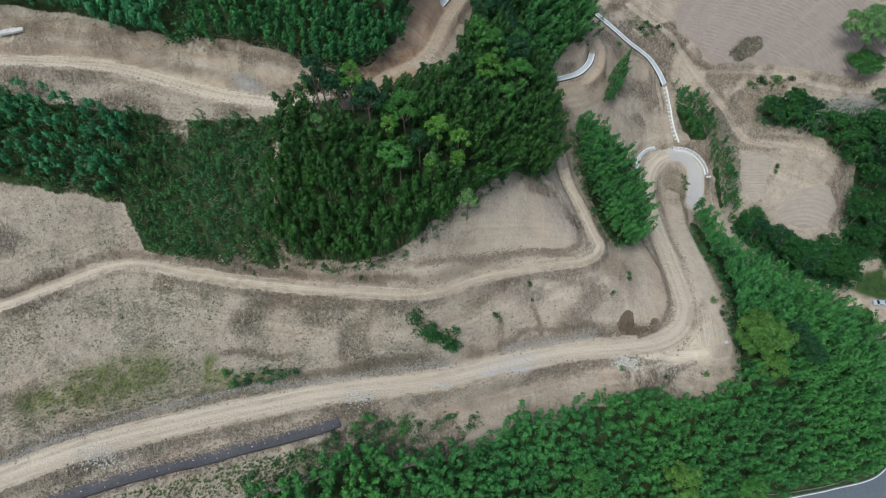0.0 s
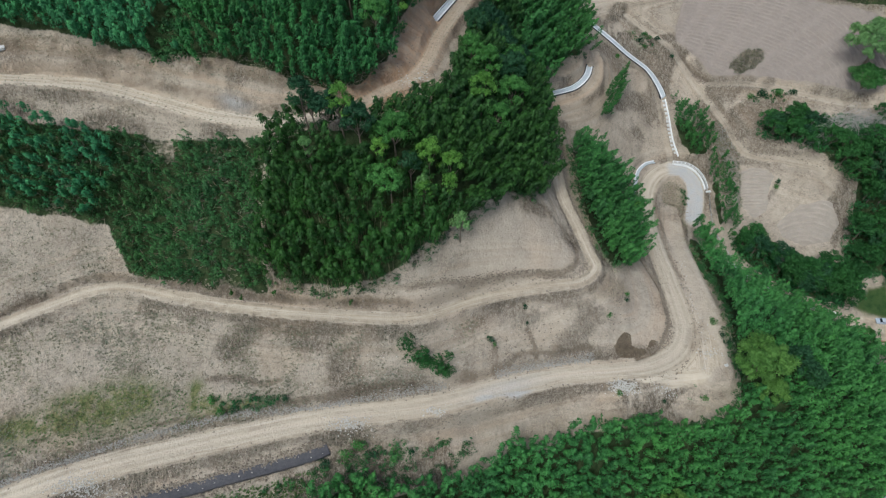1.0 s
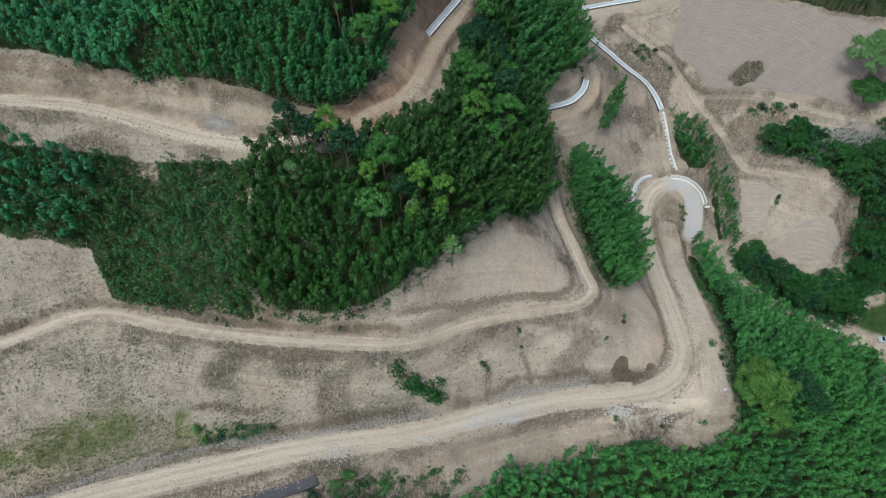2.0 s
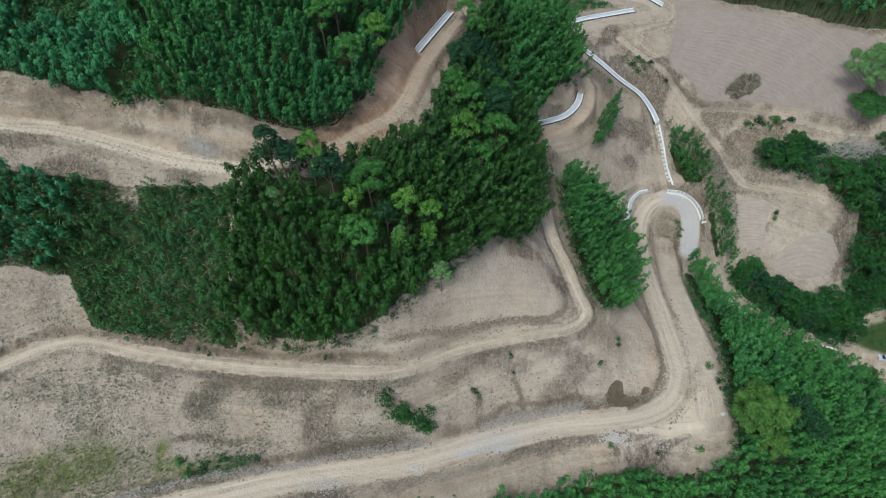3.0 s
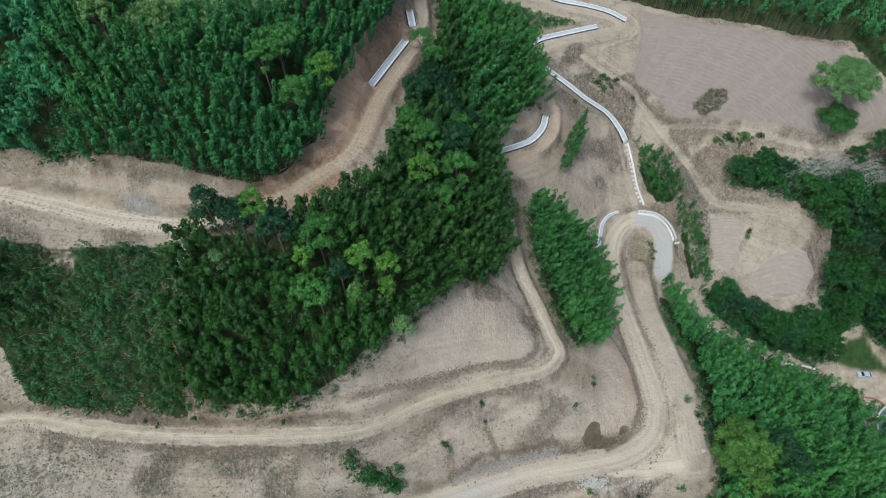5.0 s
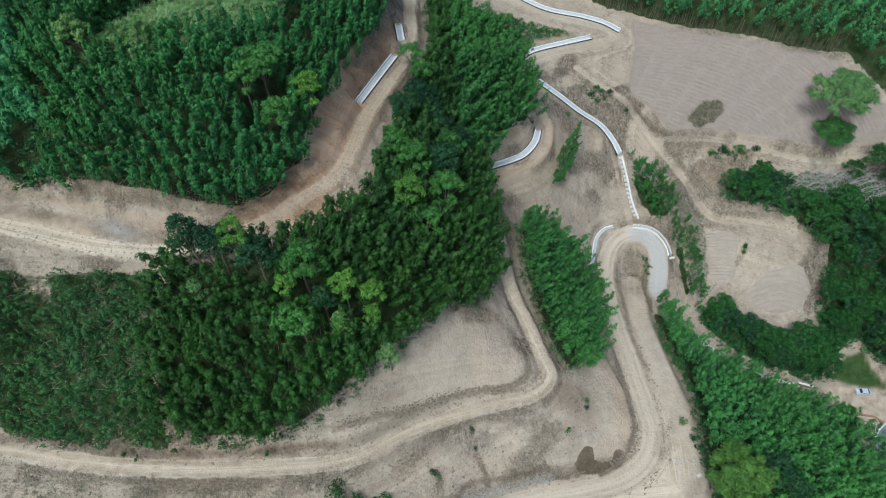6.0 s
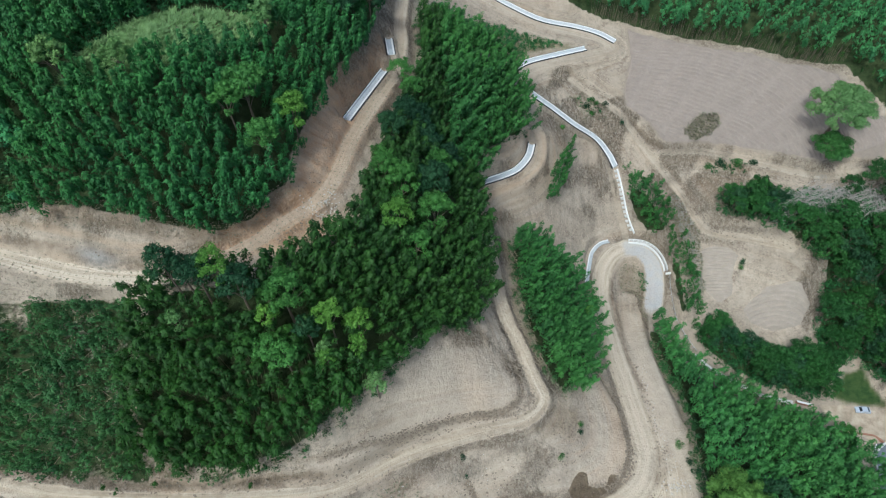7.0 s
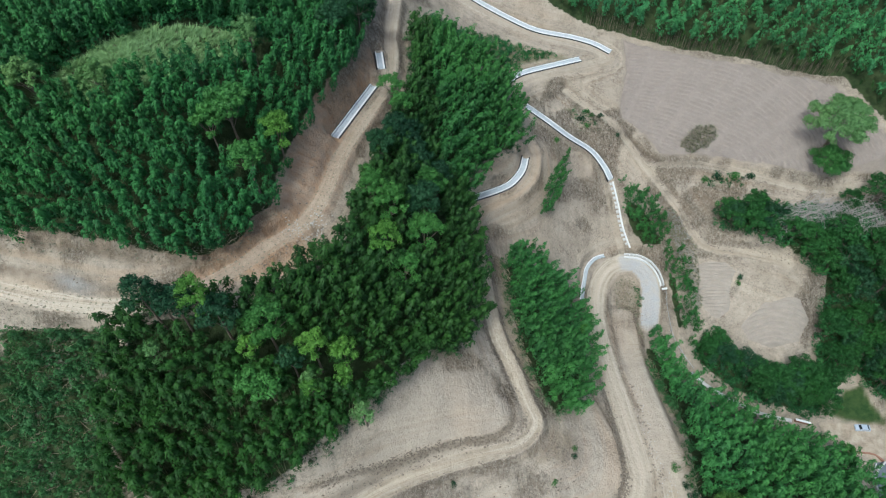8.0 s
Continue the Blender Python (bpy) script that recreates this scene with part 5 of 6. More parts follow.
BELT_BAMBOO = [(101.6, 154.4), (108, 152.6), (116, 149.6), (118, 146), (120, 139), (127, 134), (127, 129), (121, 133), (113, 139), (106, 146)]
stuff("valley_bamboo", FINE_BAMBOO, scatter(BELT_BAMBOO, 1.9, 0.2, clear=0.6), BAMBOO, "feathery bright bamboo at the front of the valley belt", "bamboo", (0.6, 0.95), bow=(-0.08, -0.1), lift=0.6)
stuff("valley_bamboo", FINE_BAMBOO, scatter([(112, 111), (119, 112), (126, 110), (130, 105), (125, 100.5), (118, 101.5), (112, 104)], 1.8, 0.2, clear=1.0), BAMBOO, "feathery bright bamboo beside the lawn", "bamboo", (0.7, 1.0), lift=0.6)
stuff("belt_undergrowth", SHRUB_KINDS, [np.concatenate(v) for v in zip(scatter(TREES_G, 1.8, 0.2), scatter(TREES_K[:3] + [(148, 146), (150, 101), *TREES_K[7:]], 1.9, 0.2))], SHRUB, "dense green undergrowth below the valley trees", "shrubs", (0.9, 1.7))


def bush(seed, size, material, label):
    r = np.random.default_rng(seed)
    root = new("bush", None)
    c = r.uniform(-0.7, 0.7, (5, 3)) * [1, 1, 0.25] + [0, 0, 0.55]
    leaf_object("foliage", puffs(r, c, r.uniform(0.5, 0.8, 5), 120, 0.28, 1.0), material, root)
    for k in range(3):
        v, f = tube([(np.linspace((0, 0, -0.2), c[k], 4), 0.05, 0.02)], 5)
        mesh_object("stem", v, f, BARK, root)
    root.scale = (size, size, size)
    return tagged(root, label, "bush")


def put_bush(seed, x, y, size, material, label):
    b = bush(seed, size, material, label)
    z = float(height(np.array([x]), np.array([y]))[0])
    b.matrix_basis = pose(x, y, z, 0, 0, seed * 37 % 360) @ Matrix.Scale(size, 4)


for i, (x, y, size) in enumerate([(-5.4, 66.8, 1.6), (-4.0, 65.2, 1.7), (-2.6, 63.8, 1.3), (0.6, 64, 1.9), (2.0, 64.8, 1.7), (-1.2, 64.4, 1.1), (2.6, 63, 1.3), (1.2, 62.4, 1.2)]):
    put_bush(600 + i, x, y, 1.3 * size, LEAF_BELT, "dark green bush growing alone on the bare slope")
for i, (x, y, size) in enumerate([(12.9, 70.2, 1.0), (13.8, 69.6, 0.6), (21.5, 78.4, 0.7), (42.4, 78.8, 0.8), (48.2, 84.4, 0.7), (48.6, 86, 0.7), (21.7, 75.2, 0.5), (44.2, 62, 0.7), (56, 61, 0.6), (66.5, 62.4, 0.8), (107, 134, 1.1), (106.6, 132.6, 0.8),
                                  (105.8, 161.3, 1.6), (109, 160, 1.5), (113, 158.4, 1.3), (102.6, 162.8, 1.0), (80.3, 181.6, 0.9), (60.4, 177.4, 1.0), (69.6, 186, 1.1), (72, 187.4, 1.2), (75.2, 186.6, 1.0), (71, 184.4, 0.8), (-33, 56, 0.9), (-46, 53, 1.2), (-43.6, 53.2, 1.0),
                                  (-48.5, 54.5, 1.1), (73.6, 78, 1.0), (72.4, 82.4, 1.0), (74.6, 76, 1.2), (129.4, 86.8, 1.2), (146, 144, 1.4), (-17, 47, 1.6), (-14, 46, 1.3), (-9, 46.6, 1.5), (-5, 47.5, 1.1), (-20, 45.5, 1.5), (-24, 43.6, 1.3), (2, 49.4, 1.0)]):
    put_bush(640 + i, x, y, size, LEAF_MID if i % 2 else LEAF_DARK, "small green bush on open ground")

# ---- dry stems, brush heaps and stone ----


def stems(name, places, length, label, category, droop=0.6, radius=0.05, way=None, material=None, low=0.15, stray=0.7):
    """A tangle of bare stems lying about."""
    x, y, z = places
    rows = []
    for i in range(len(x)):
        a = rng.uniform(0, 6.28) if way is None else way + rng.uniform(-stray, stray)
        n = rng.uniform(0.6, 1.2) * length
        d = np.array([math.cos(a), math.sin(a), 0])
        t = np.linspace(0, 1, 6 if low > 0.5 else 4)[:, None]
        up = rng.uniform(low, droop)
        rows.append((np.array([x[i], y[i], z[i]]) + d * n * t + np.array([0, 0, 1.0]) * (4 * up * n * 0.4 * (t - t * t) + 0.15), radius, radius * 0.4))
    v, f = tube(rows, 4)
    return tagged(mesh_object(name, v, f, material or DEADWOOD), label, category, kind="stuff")


GREY_STEM = plain_material("grey_dead_stems", (0.31, 0.285, 0.262), (0.46, 0.425, 0.39))
stems("cut_stems", scatter([(75, 118), (78.6, 116), (81, 106), (80.6, 96), (77, 97), (75.4, 108)], 0.6, 0.0, clear=0.5), 3.8, "dry bamboo stems leaning out of the wood", "dead stems", way=3.7, radius=0.065)
stems("cut_stems", scatter([(74.6, 80), (76.6, 97), (79.4, 96), (77.4, 78)], 0.75, 0.0, clear=0.5), 3.4, "dry bamboo stems leaning out towards the road", "dead stems", way=3.8, radius=0.065)
stems("cut_stems", scatter([(36.8, 134), (39.6, 134), (41, 112), (42.6, 97), (39.6, 98), (36.4, 112)], 0.6, 0.0, clear=0.1), 3.0, "brown fallen bamboo stems along the grove's edge", "dead stems", way=2.6, radius=0.065)
HEAP = [(73.4, 138), (75.4, 140.6), (79.4, 140.2), (80.6, 136), (80, 129), (78, 120), (76.6, 120), (75, 125), (72.6, 130)]
stems("brush_heap", scatter(HEAP, 0.62, 0.0, clear=0.1), 1.7, "brown dry brush heaped inside the hairpin bend", "brush", radius=0.06)
stuff("heap_weeds", TUFT_KINDS, scatter(HEAP, 0.8, 0.0, 0.8, clear=0.1), DRY, "brown dry weeds over the brush heap", "weeds", (0.5, 1.1))
stuff("heap_grass", SHRUB_KINDS, scatter([(79.6, 138.6), (80.9, 136), (80.4, 129), (79.6, 126), (79, 128), (79.6, 134)], 0.8, 0.0, 0.8, clear=0.0), SHRUB, "green weeds on the side of the brush heap", "weeds", (0.3, 0.7))
stems("dead_brush", scatter(DEAD_BELT, 0.66, 0.0, clear=0.3), 8.0, "grey dead bamboo bent over the tree belt", "dead stems", 2.0, 0.06, 0.0, GREY_STEM, 1.1, 0.5)
stems("dead_brush", scatter(DEAD_BELT, 1.1, 0.0, clear=0.3), 7.0, "grey dead bamboo bent over the tree belt", "dead stems", 2.0, 0.06, 3.3, GREY_STEM, 1.2, 0.5)
stuff("mound_weeds", TUFT_KINDS, scatter(MOUND, 0.5, 0.0), DRY, "dry weeds over the field-edge mound", "weeds", (1.1, 2.0))
stems("brush_heap", scatter(MOUND, 0.55, 0.1), 1.8, "dark dry brush heap at the edge of the ploughed field", "brush")
stuff("dead_scrub", TUFT_KINDS, scatter([(91, 159), (95.4, 157), (98, 146), (97, 130), (94.4, 126), (93, 140), (92, 150)], 0.6, 0.0, clear=0.3), DRY, "grey dead scrub between the hedge and the low field", "weeds", (0.8, 1.6))
stems("brush_heap", scatter([(91.6, 158), (95, 156.6), (97.4, 146), (96.4, 130), (94.4, 127), (93.6, 140), (92.4, 150)], 0.5, 0.0, clear=0.2), 2.2, "grey dead brush between the hedge and the low field", "brush", material=GREY_STEM)
stems("forest_edge_stems", scatter([(16, 53), (30, 56), (53, 58.6), (59, 57), (66, 59.4), (72, 63), (66, 57), (56, 54), (30, 53), (16, 51)], 0.7, 0.0, 0.85, 0.4), 2.6, "dry cut stems along the lower wood's edge", "dead stems", way=1.7)
stems("pocket_brush", scatter([(40, 87), (46, 86), (50, 89), (47, 92), (43, 91)], 0.8, 0.1, clear=0.3), 1.4, "dry brush on the bank below the bend", "brush")
stems("hill_edge_brush", scatter(ROOT_STRIP, 0.62, 0.0, clear=0.2), 1.6, "grey roots and cut stems on top of the road cutting", "brush", 0.22, 0.045, low=0.02)
stuff("hill_edge_weeds", TUFT_KINDS, scatter(ROOT_STRIP, 0.9, 0.0, 0.6, clear=0.4), DRY, "grey dry weeds among the roots above the cutting", "weeds", (0.4, 0.8))
stems("slope_deadwood", scatter(BRUSH_B, 1.7, 1.0, 0.7), 2.6, "grey dead stems among the hillside brush", "dead stems", radius=0.06)


def stone_mesh(r):
    v = unit(np.array([(1, 0, 0), (-1, 0, 0), (0, 1, 0), (0, -1, 0), (0, 0, 1), (0, 0, -1.0)]) + r.normal(size=(6, 3)) * 0.22) * r.uniform(0.7, 1.2, (6, 1)) * [1, 0.8, 0.7]
    f = np.array([(0, 2, 4), (2, 1, 4), (1, 3, 4), (3, 0, 4), (2, 0, 5), (1, 2, 5), (3, 1, 5), (0, 3, 5)])
    return v[f]


STONE_GREY = plain_material("grey_broken_stone", (0.23, 0.212, 0.186), (0.44, 0.415, 0.375))
STONES = [stone_mesh(np.random.default_rng(700 + k)) for k in range(8)]


def stones(name, x, y, size, label, category="rubble"):
    z = height(x, y)
    tri = np.concatenate([turned(STONES[rng.integers(8)], x[i], y[i], z[i] + 0.05, rng.uniform(0, 6.28), rng.uniform(*size)) for i in range(len(x))])
    return tagged(leaf_object(name, tri, STONE_GREY if name == "rubble_bank" else STONE), label, category, kind="stuff")


def beside(line, spread, per_metre):
    p = along(line, 1.0)
    n = int(len(p) * per_metre)
    k = rng.integers(0, len(p), n)
    return p[k, 0] + rng.normal(0, spread, n), p[k, 1] + rng.normal(0, spread, n)


RUBBLE = [(-105, 30.4, 0), (-91.8, 36, 0), (-83.8, 39.3, 0), (-74.1, 42.7, 0), (-66, 45.7, 0), (-58.1, 48.2, 0), (-50.1, 50.6, 0), (-41.8, 52.7, 0), (-28.9, 54.7, 0), (-17.6, 57, 0), (-7.2, 58.9, 0), (2.1, 60.9, 0)]
stones("rubble_bank", *beside(RUBBLE, 0.3, 32), (0.1, 0.25), "grey broken stone banked along the lower road")
stones("rubble_bank", *beside([(14.8, 64.9, 0), (22.1, 67.2, 0), (31.3, 69.2, 0), (38.4, 70.5, 0)], 0.42, 40), (0.12, 0.28), "grey broken stone at the foot of the slope")
for cx, cy, wide, n in ((45.4, 63.6, 2.5, 420), (-71.5, 36.9, 4.2, 420), (-19, 51.4, 3.0, 260), (-0.2, 55.2, 1.6, 110), (57, 63.6, 2.6, 60), (69, 73, 2.0, 60)):
    stones("stone_patch", rng.normal(cx, wide * 0.75, n), rng.normal(cy, wide * 0.3, n), (0.12, 0.3), "scattered pale stones beside the lower road")
stones("road_stones", *beside([(66.5, 68, 0), (70, 78, 0), (69, 90, 0), (70, 104, 0)], 0.9, 4), (0.08, 0.2), "loose pale stones along the widened bend")
stones("cut_stones", *beside([(-8, 121, 0), (-4.6, 119, 0), (-2.4, 125, 0)], 1.2, 12), (0.12, 0.3), "pale rock debris at the corner of the cutting")
stones("slope_stones", *beside([(-45, 66, 0), (-20, 62, 0), (0, 64, 0), (30, 76, 0)], 4.0, 5), (0.06, 0.16), "small stones strewn over the bare slope")

# ---- concrete work ----
KERB_WHITE = plain_material("white_concrete", (0.70, 0.70, 0.69), (0.8, 0.8, 0.79), 1.2)
BED_GREY = plain_material("grey_concrete", (0.40, 0.43, 0.455), (0.52, 0.55, 0.575), 1.0)
EDGE_BLACK = plain_material("black_edge", (0.025, 0.027, 0.03), (0.05, 0.052, 0.055), 2.0, 0.6)
BRICK_RED = plain_material("brick_face", (0.26, 0.12, 0.08), (0.36, 0.2, 0.14), 1.5)
ASPHALT = plain_material("asphalt", (0.10, 0.12, 0.14), (0.15, 0.17, 0.195), 1.5, 0.8)
PAINT = plain_material("road_paint", (0.70, 0.70, 0.68), (0.8, 0.8, 0.78), 3.0, 0.7)
STEEL = plain_material("galvanised_steel", (0.45, 0.47, 0.49), (0.58, 0.60, 0.62), 3.0, 0.45, 0.7)
CAR_PAINT = plain_material("car_paint", (0.55, 0.62, 0.70), (0.60, 0.66, 0.73), 0.6, 0.25, 0.35, 0.0, 0.5)
CAR_GLASS = plain_material("car_glass", (0.02, 0.025, 0.03), (0.03, 0.035, 0.04), 1.0, 0.08, 0.0, 0.0, 0.6)
RUBBER = plain_material("tyre_rubber", (0.02, 0.02, 0.02), (0.035, 0.035, 0.035), 4.0, 0.8)
LAMP_RED = plain_material("lamp_red", (0.4, 0.02, 0.02), (0.45, 0.03, 0.03), 3.0, 0.3)
LAMP_CLEAR = plain_material("lamp_clear", (0.7, 0.72, 0.75), (0.8, 0.8, 0.82), 3.0, 0.15)


def sweep(line, profile):
    """A closed outline (right, up) drawn along a line, with flat ends: vertices and faces."""
    p = np.asarray(line, float)
    w = np.gradient(p, axis=0)
    w[:, 2] = 0
    w = unit(w)
    side = np.stack([w[:, 1], -w[:, 0], 0 * w[:, 0]], -1)
    q = np.asarray(profile, float)
    v = p[:, None, :] + side[:, None, :] * q[None, :, :1] + np.array([0, 0, 1.0]) * q[None, :, 1:]
    n = len(q)
    faces = []
    for i in range(len(p) - 1):
        for k in range(n):
            faces.append((i * n + k, i * n + (k + 1) % n, (i + 1) * n + (k + 1) % n, (i + 1) * n + k))
    faces += [tuple(range(n)), tuple((len(p) - 1) * n + k for k in reversed(range(n)))]
    return v.reshape(-1, 3), faces


def solid(name, verts, faces, material, parent=None, label=""):
    me = bpy.data.meshes.new(name)
    me.from_pydata([tuple(map(float, v)) for v in verts], [], faces)
    me.update()
    b = bmesh.new()
    b.from_mesh(me)
    bmesh.ops.recalc_face_normals(b, faces=b.faces)
    b.to_mesh(me)
    b.free()
    me.materials.append(material)
    ob = new(name, me)
    ob.parent = parent
    return tagged(ob, label) if label else ob


def box(name, size, at, material, parent=None, turn=0.0, bevel=0.0, label=""):
    b = bmesh.new()
    bmesh.ops.create_cube(b, size=1.0, matrix=Matrix.Translation(at) @ Matrix.Rotation(turn, 4, "Z") @ Matrix.Diagonal((*size, 1)))
    if bevel:
        bmesh.ops.bevel(b, geom=b.edges[:], offset=bevel, segments=2, affect="EDGES")
    me = bpy.data.meshes.new(name)
    b.to_mesh(me)
    b.free()
    me.materials.append(material)
    ob = new(name, me)
    ob.parent = parent
    return tagged(ob, label) if label else ob


DRAIN_BED = [(-0.94, -0.5), (-0.94, 0.46), (-0.8, 0.46), (-0.68, 0.1), (0.44, 0.04), (0.5, 0.1), (0.5, -0.5)]
DRAIN_KERB = [(0.51, -0.5), (0.51, 0.3), (0.56, 0.36), (0.88, 0.36), (0.94, 0.3), (0.94, -0.5)]
DRAIN_EDGE = [(-1.3, -0.4), (-1.3, 0.32), (-1.1, 0.5), (-0.952, 0.52), (-0.952, -0.4)]
DRAIN_TOE = [(0.952, -0.4), (0.952, 0.3), (1.2, 0.22), (1.2, -0.4)]


def drain(row, ribs=True, step=2.0):
    """A precast drain: segments with open joints, a kerb to each, cross ribs and black edge strips."""
    root = new("roadside_drain", None)
    p = along(row, 0.5)
    n = max(2, int(step / 0.5))
    for i in range(0, len(p) - 2, n):
        s = p[i : i + n + 1].copy()
        if len(s) < 3:
            continue
        s[-1] = s[-1] * 0.92 + s[-2] * 0.08
        seg = solid("segment", *sweep(s, DRAIN_BED), BED_GREY, root)
        solid("kerb", *sweep(s, DRAIN_KERB), KERB_WHITE, seg, "white concrete kerb")
        solid("kerb", *sweep(s, [(-0.96, 0.3), (-0.96, 0.53), (-0.7, 0.53), (-0.7, 0.3)]), KERB_WHITE, seg, "white concrete kerb")
        if ribs:
            a, b = s[0], s[1]
            w = unit((b - a)[:2])
            c = a[:2] + np.array([w[1], -w[0]]) * -0.08
            box("rib", (0.14, 1.1, 0.2), (c[0] + w[0] * 0.1, c[1] + w[1] * 0.1, a[2] + 0.13), KERB_WHITE, root, math.atan2(w[1], w[0]))
    # a black strip along each outer side of the drain
    solid("liner", *sweep(p, DRAIN_EDGE), EDGE_BLACK, root, "black plastic liner edge")
    solid("liner", *sweep(p, DRAIN_TOE), EDGE_BLACK, root, "black plastic liner edge")
    return tagged(root, "pale concrete roadside drain with white kerb and black edges", "drain", "concrete drains along the switchbacks")


for row, ribs in ((DRAIN_A, False), (DRAIN_B, False), (DRAIN_C, False), (DRAIN_D, False), (DRAIN_E, False), (DRAIN_G, False)):
    drain(row, ribs)

# stepped spillway from the drain down to the hairpin
spill = new("spillway", None)
p = along(DRAIN_F, 0.5)
solid("side_wall", *sweep(p, [(-0.62, -0.5), (-0.62, 0.5), (-0.3, 0.5), (-0.22, 0.0), (-0.22, -0.5)]), KERB_WHITE, spill)
for i in range(1, len(p) - 2, 3):
    w = unit((p[i + 1] - p[i])[:2])
    o = 0.25 + rng.uniform(-0.1, 0.12)
    c = p[i][:2] + np.array([w[1], -w[0]]) * o
    box("step", (rng.uniform(0.7, 1.1), 0.8, 0.5), (c[0], c[1], p[i][2] + rng.uniform(0.0, 0.18)), CONCRETE, spill, math.atan2(w[1], w[0]) + rng.uniform(-0.15, 0.15), 0.04)
tagged(spill, "broken stepped concrete spillway with a white side wall", "spillway")

# parapets round the hairpin
left = new("parapet", None)
p = along(DRAIN_H, 0.5)
for i in range(0, len(p) - 3, 4):
    s = p[i : i + 5]
    seg = solid("segment", *sweep(s, [(-0.6, -1.2), (-0.6, 0.5), (-0.42, 0.5), (-0.38, 0.05), (0.3, 0.05), (0.3, -1.2)]), BED_GREY, left)
    solid("kerb", *sweep(s, [(0.31, -1.2), (0.31, 0.42), (0.52, 0.42), (0.55, 0.36), (0.55, -1.2)]), KERB_WHITE, seg, "white concrete kerb")
tagged(left, "pale concrete parapet drain curving round the hairpin", "parapet")
right = new("parapet", None)
p = along([(78.4, 147.2, 15.2), (82.6, 146.4, 15.2), (85.4, 144.4, 15), (87, 141.6, 14.7), (87.6, 138.4, 14.4), (87.6, 136.6, 14.2)], 0.4)
solid("base_wall", *sweep(p, [(-0.45, -1.6), (-0.45, 0.35), (-0.2, 0.35), (-0.2, -1.6)]), CONCRETE, right)
solid("kerb", *sweep(p, [(0.25, -1.6), (0.25, 0.3), (0.6, 0.3), (0.6, -1.6)]), KERB_WHITE, right, "white concrete kerb")
solid("rail", *sweep(p, [(-0.42, 0.75), (-0.42, 0.9), (-0.22, 0.9), (-0.22, 0.75)]), KERB_WHITE, right, "white concrete rail")
for i in range(0, len(p), 3):
    box("post", (0.2, 0.2, 0.6), (p[i][0] + 0.3, p[i][1] + 0.12, p[i][2] + 0.5), KERB_WHITE, right)
tagged(right, "white concrete parapet with posts on the hairpin bend", "parapet")
box_end = box("marker_block", (1.5, 0.5, 0.6), (88, 135.6, 14.3), KERB_WHITE, None, 0.1, 0.04)
tagged(box_end, "white concrete block at the end of the parapet", "concrete block")

# pipe rail down to the valley and the wall along the footway
rail = new("hand_rail", None)
p = along([(88, 134.6, 13.9), (87, 128.6, 13.4), (86.6, 120.6, 12.8), (88.2, 115.4, 12), (90.2, 111.4, 11)], 0.5)
v, f = tube([(p + [0, 0, 1.0], 0.05, 0.05)], 6)
mesh_object("top_rail", v, f, STEEL, rail)
for i in range(0, len(p), 4):
    v, f = tube([(np.array([p[i] - [0, 0, 0.4], p[i] + [0, 0, 1.0]]), 0.05, 0.05)], 6)
    mesh_object("post", v, f, STEEL, rail)
tagged(rail, "grey pipe hand rail beside the overgrown footway", "hand rail")
ledge = new("retaining_wall", None)
p = along([(89.6, 110.6, 10.6), (93.8, 106.6, 9.4), (99.9, 103, 7.8), (105.8, 100.2, 6), (111, 99, 4.4), (116.4, 98, 3.0)], 0.5)
for i in range(0, len(p) - 3, 5):
    s = p[i : i + 6]
    solid("wall_panel", *sweep(s, [(-0.45, -1.4), (-0.45, 0.5), (-0.4, 0.55), (0.4, 0.55), (0.45, 0.5), (0.45, -1.4)]), CONCRETE, ledge)
tagged(ledge, "weathered concrete retaining wall along the footway", "retaining wall")
yard_wall = new("brick_wall", None)
p = along([(117.6, 98.4, 2.6), (119.8, 97.9, 2.1), (122, 97.4, 1.6)], 0.5)
solid("wall_body", *sweep(p, [(0.0, -1.2), (0.0, 1.0), (0.4, 1.0), (0.4, -1.2)]), BRICK_RED, yard_wall)
solid("coping", *sweep(p, [(-0.12, 1.004), (-0.12, 1.12), (0.48, 1.12), (0.48, 1.004)]), KERB_WHITE, yard_wall, "white coping")
tagged(yard_wall, "red brick wall with a white coping by the yard", "wall")
low_wall = new("brick_wall", None)
p = along([(129, 89.4, -0.4), (133, 89.4, -0.6), (137.4, 88.6, -0.9), (139.6, 86.8, -1.1)], 0.5)
solid("wall_body", *sweep(p, [(-0.2, -1.2), (-0.2, 0.5), (0.2, 0.5), (0.2, -1.2)]), BRICK_RED, low_wall)
tagged(low_wall, "low curved red brick wall below the yard", "wall")
p = along([(139.8, 86.4, -1.0), (136.6, 84.4, -0.8), (134.6, 82, -0.6), (133.6, 78.6, -0.2)], 0.5)
tagged(solid("concrete_wall", *sweep(p, [(-0.2, -1.4), (-0.2, 0.7), (0.2, 0.7), (0.2, -1.4)]), CONCRETE), "grey concrete wall beside the tarmac road", "wall")

# tarmac road, its edge line and crash barrier
p = along(TARMAC, 1.0)
tagged(solid("tarmac_road", *sweep(p, [(-3.0, -0.3), (-3.0, 0.05), (3.0, 0.05), (3.0, -0.3)]), ASPHALT), "dark grey tarmac road at the foot of the hill", "road", kind="structure")
line_ = solid("edge_line", *sweep(p, [(-2.75, 0.0), (-2.75, 0.056), (-2.55, 0.056), (-2.55, 0.0)]), PAINT)
tagged(line_, "white painted edge line on the tarmac", "road marking", kind="structure")
barrier = new("crash_barrier", None)
q = along([(80, 36.2, 9), (89, 37.4, 8), (99, 39.4, 7), (113, 44, 5)], 1.0)
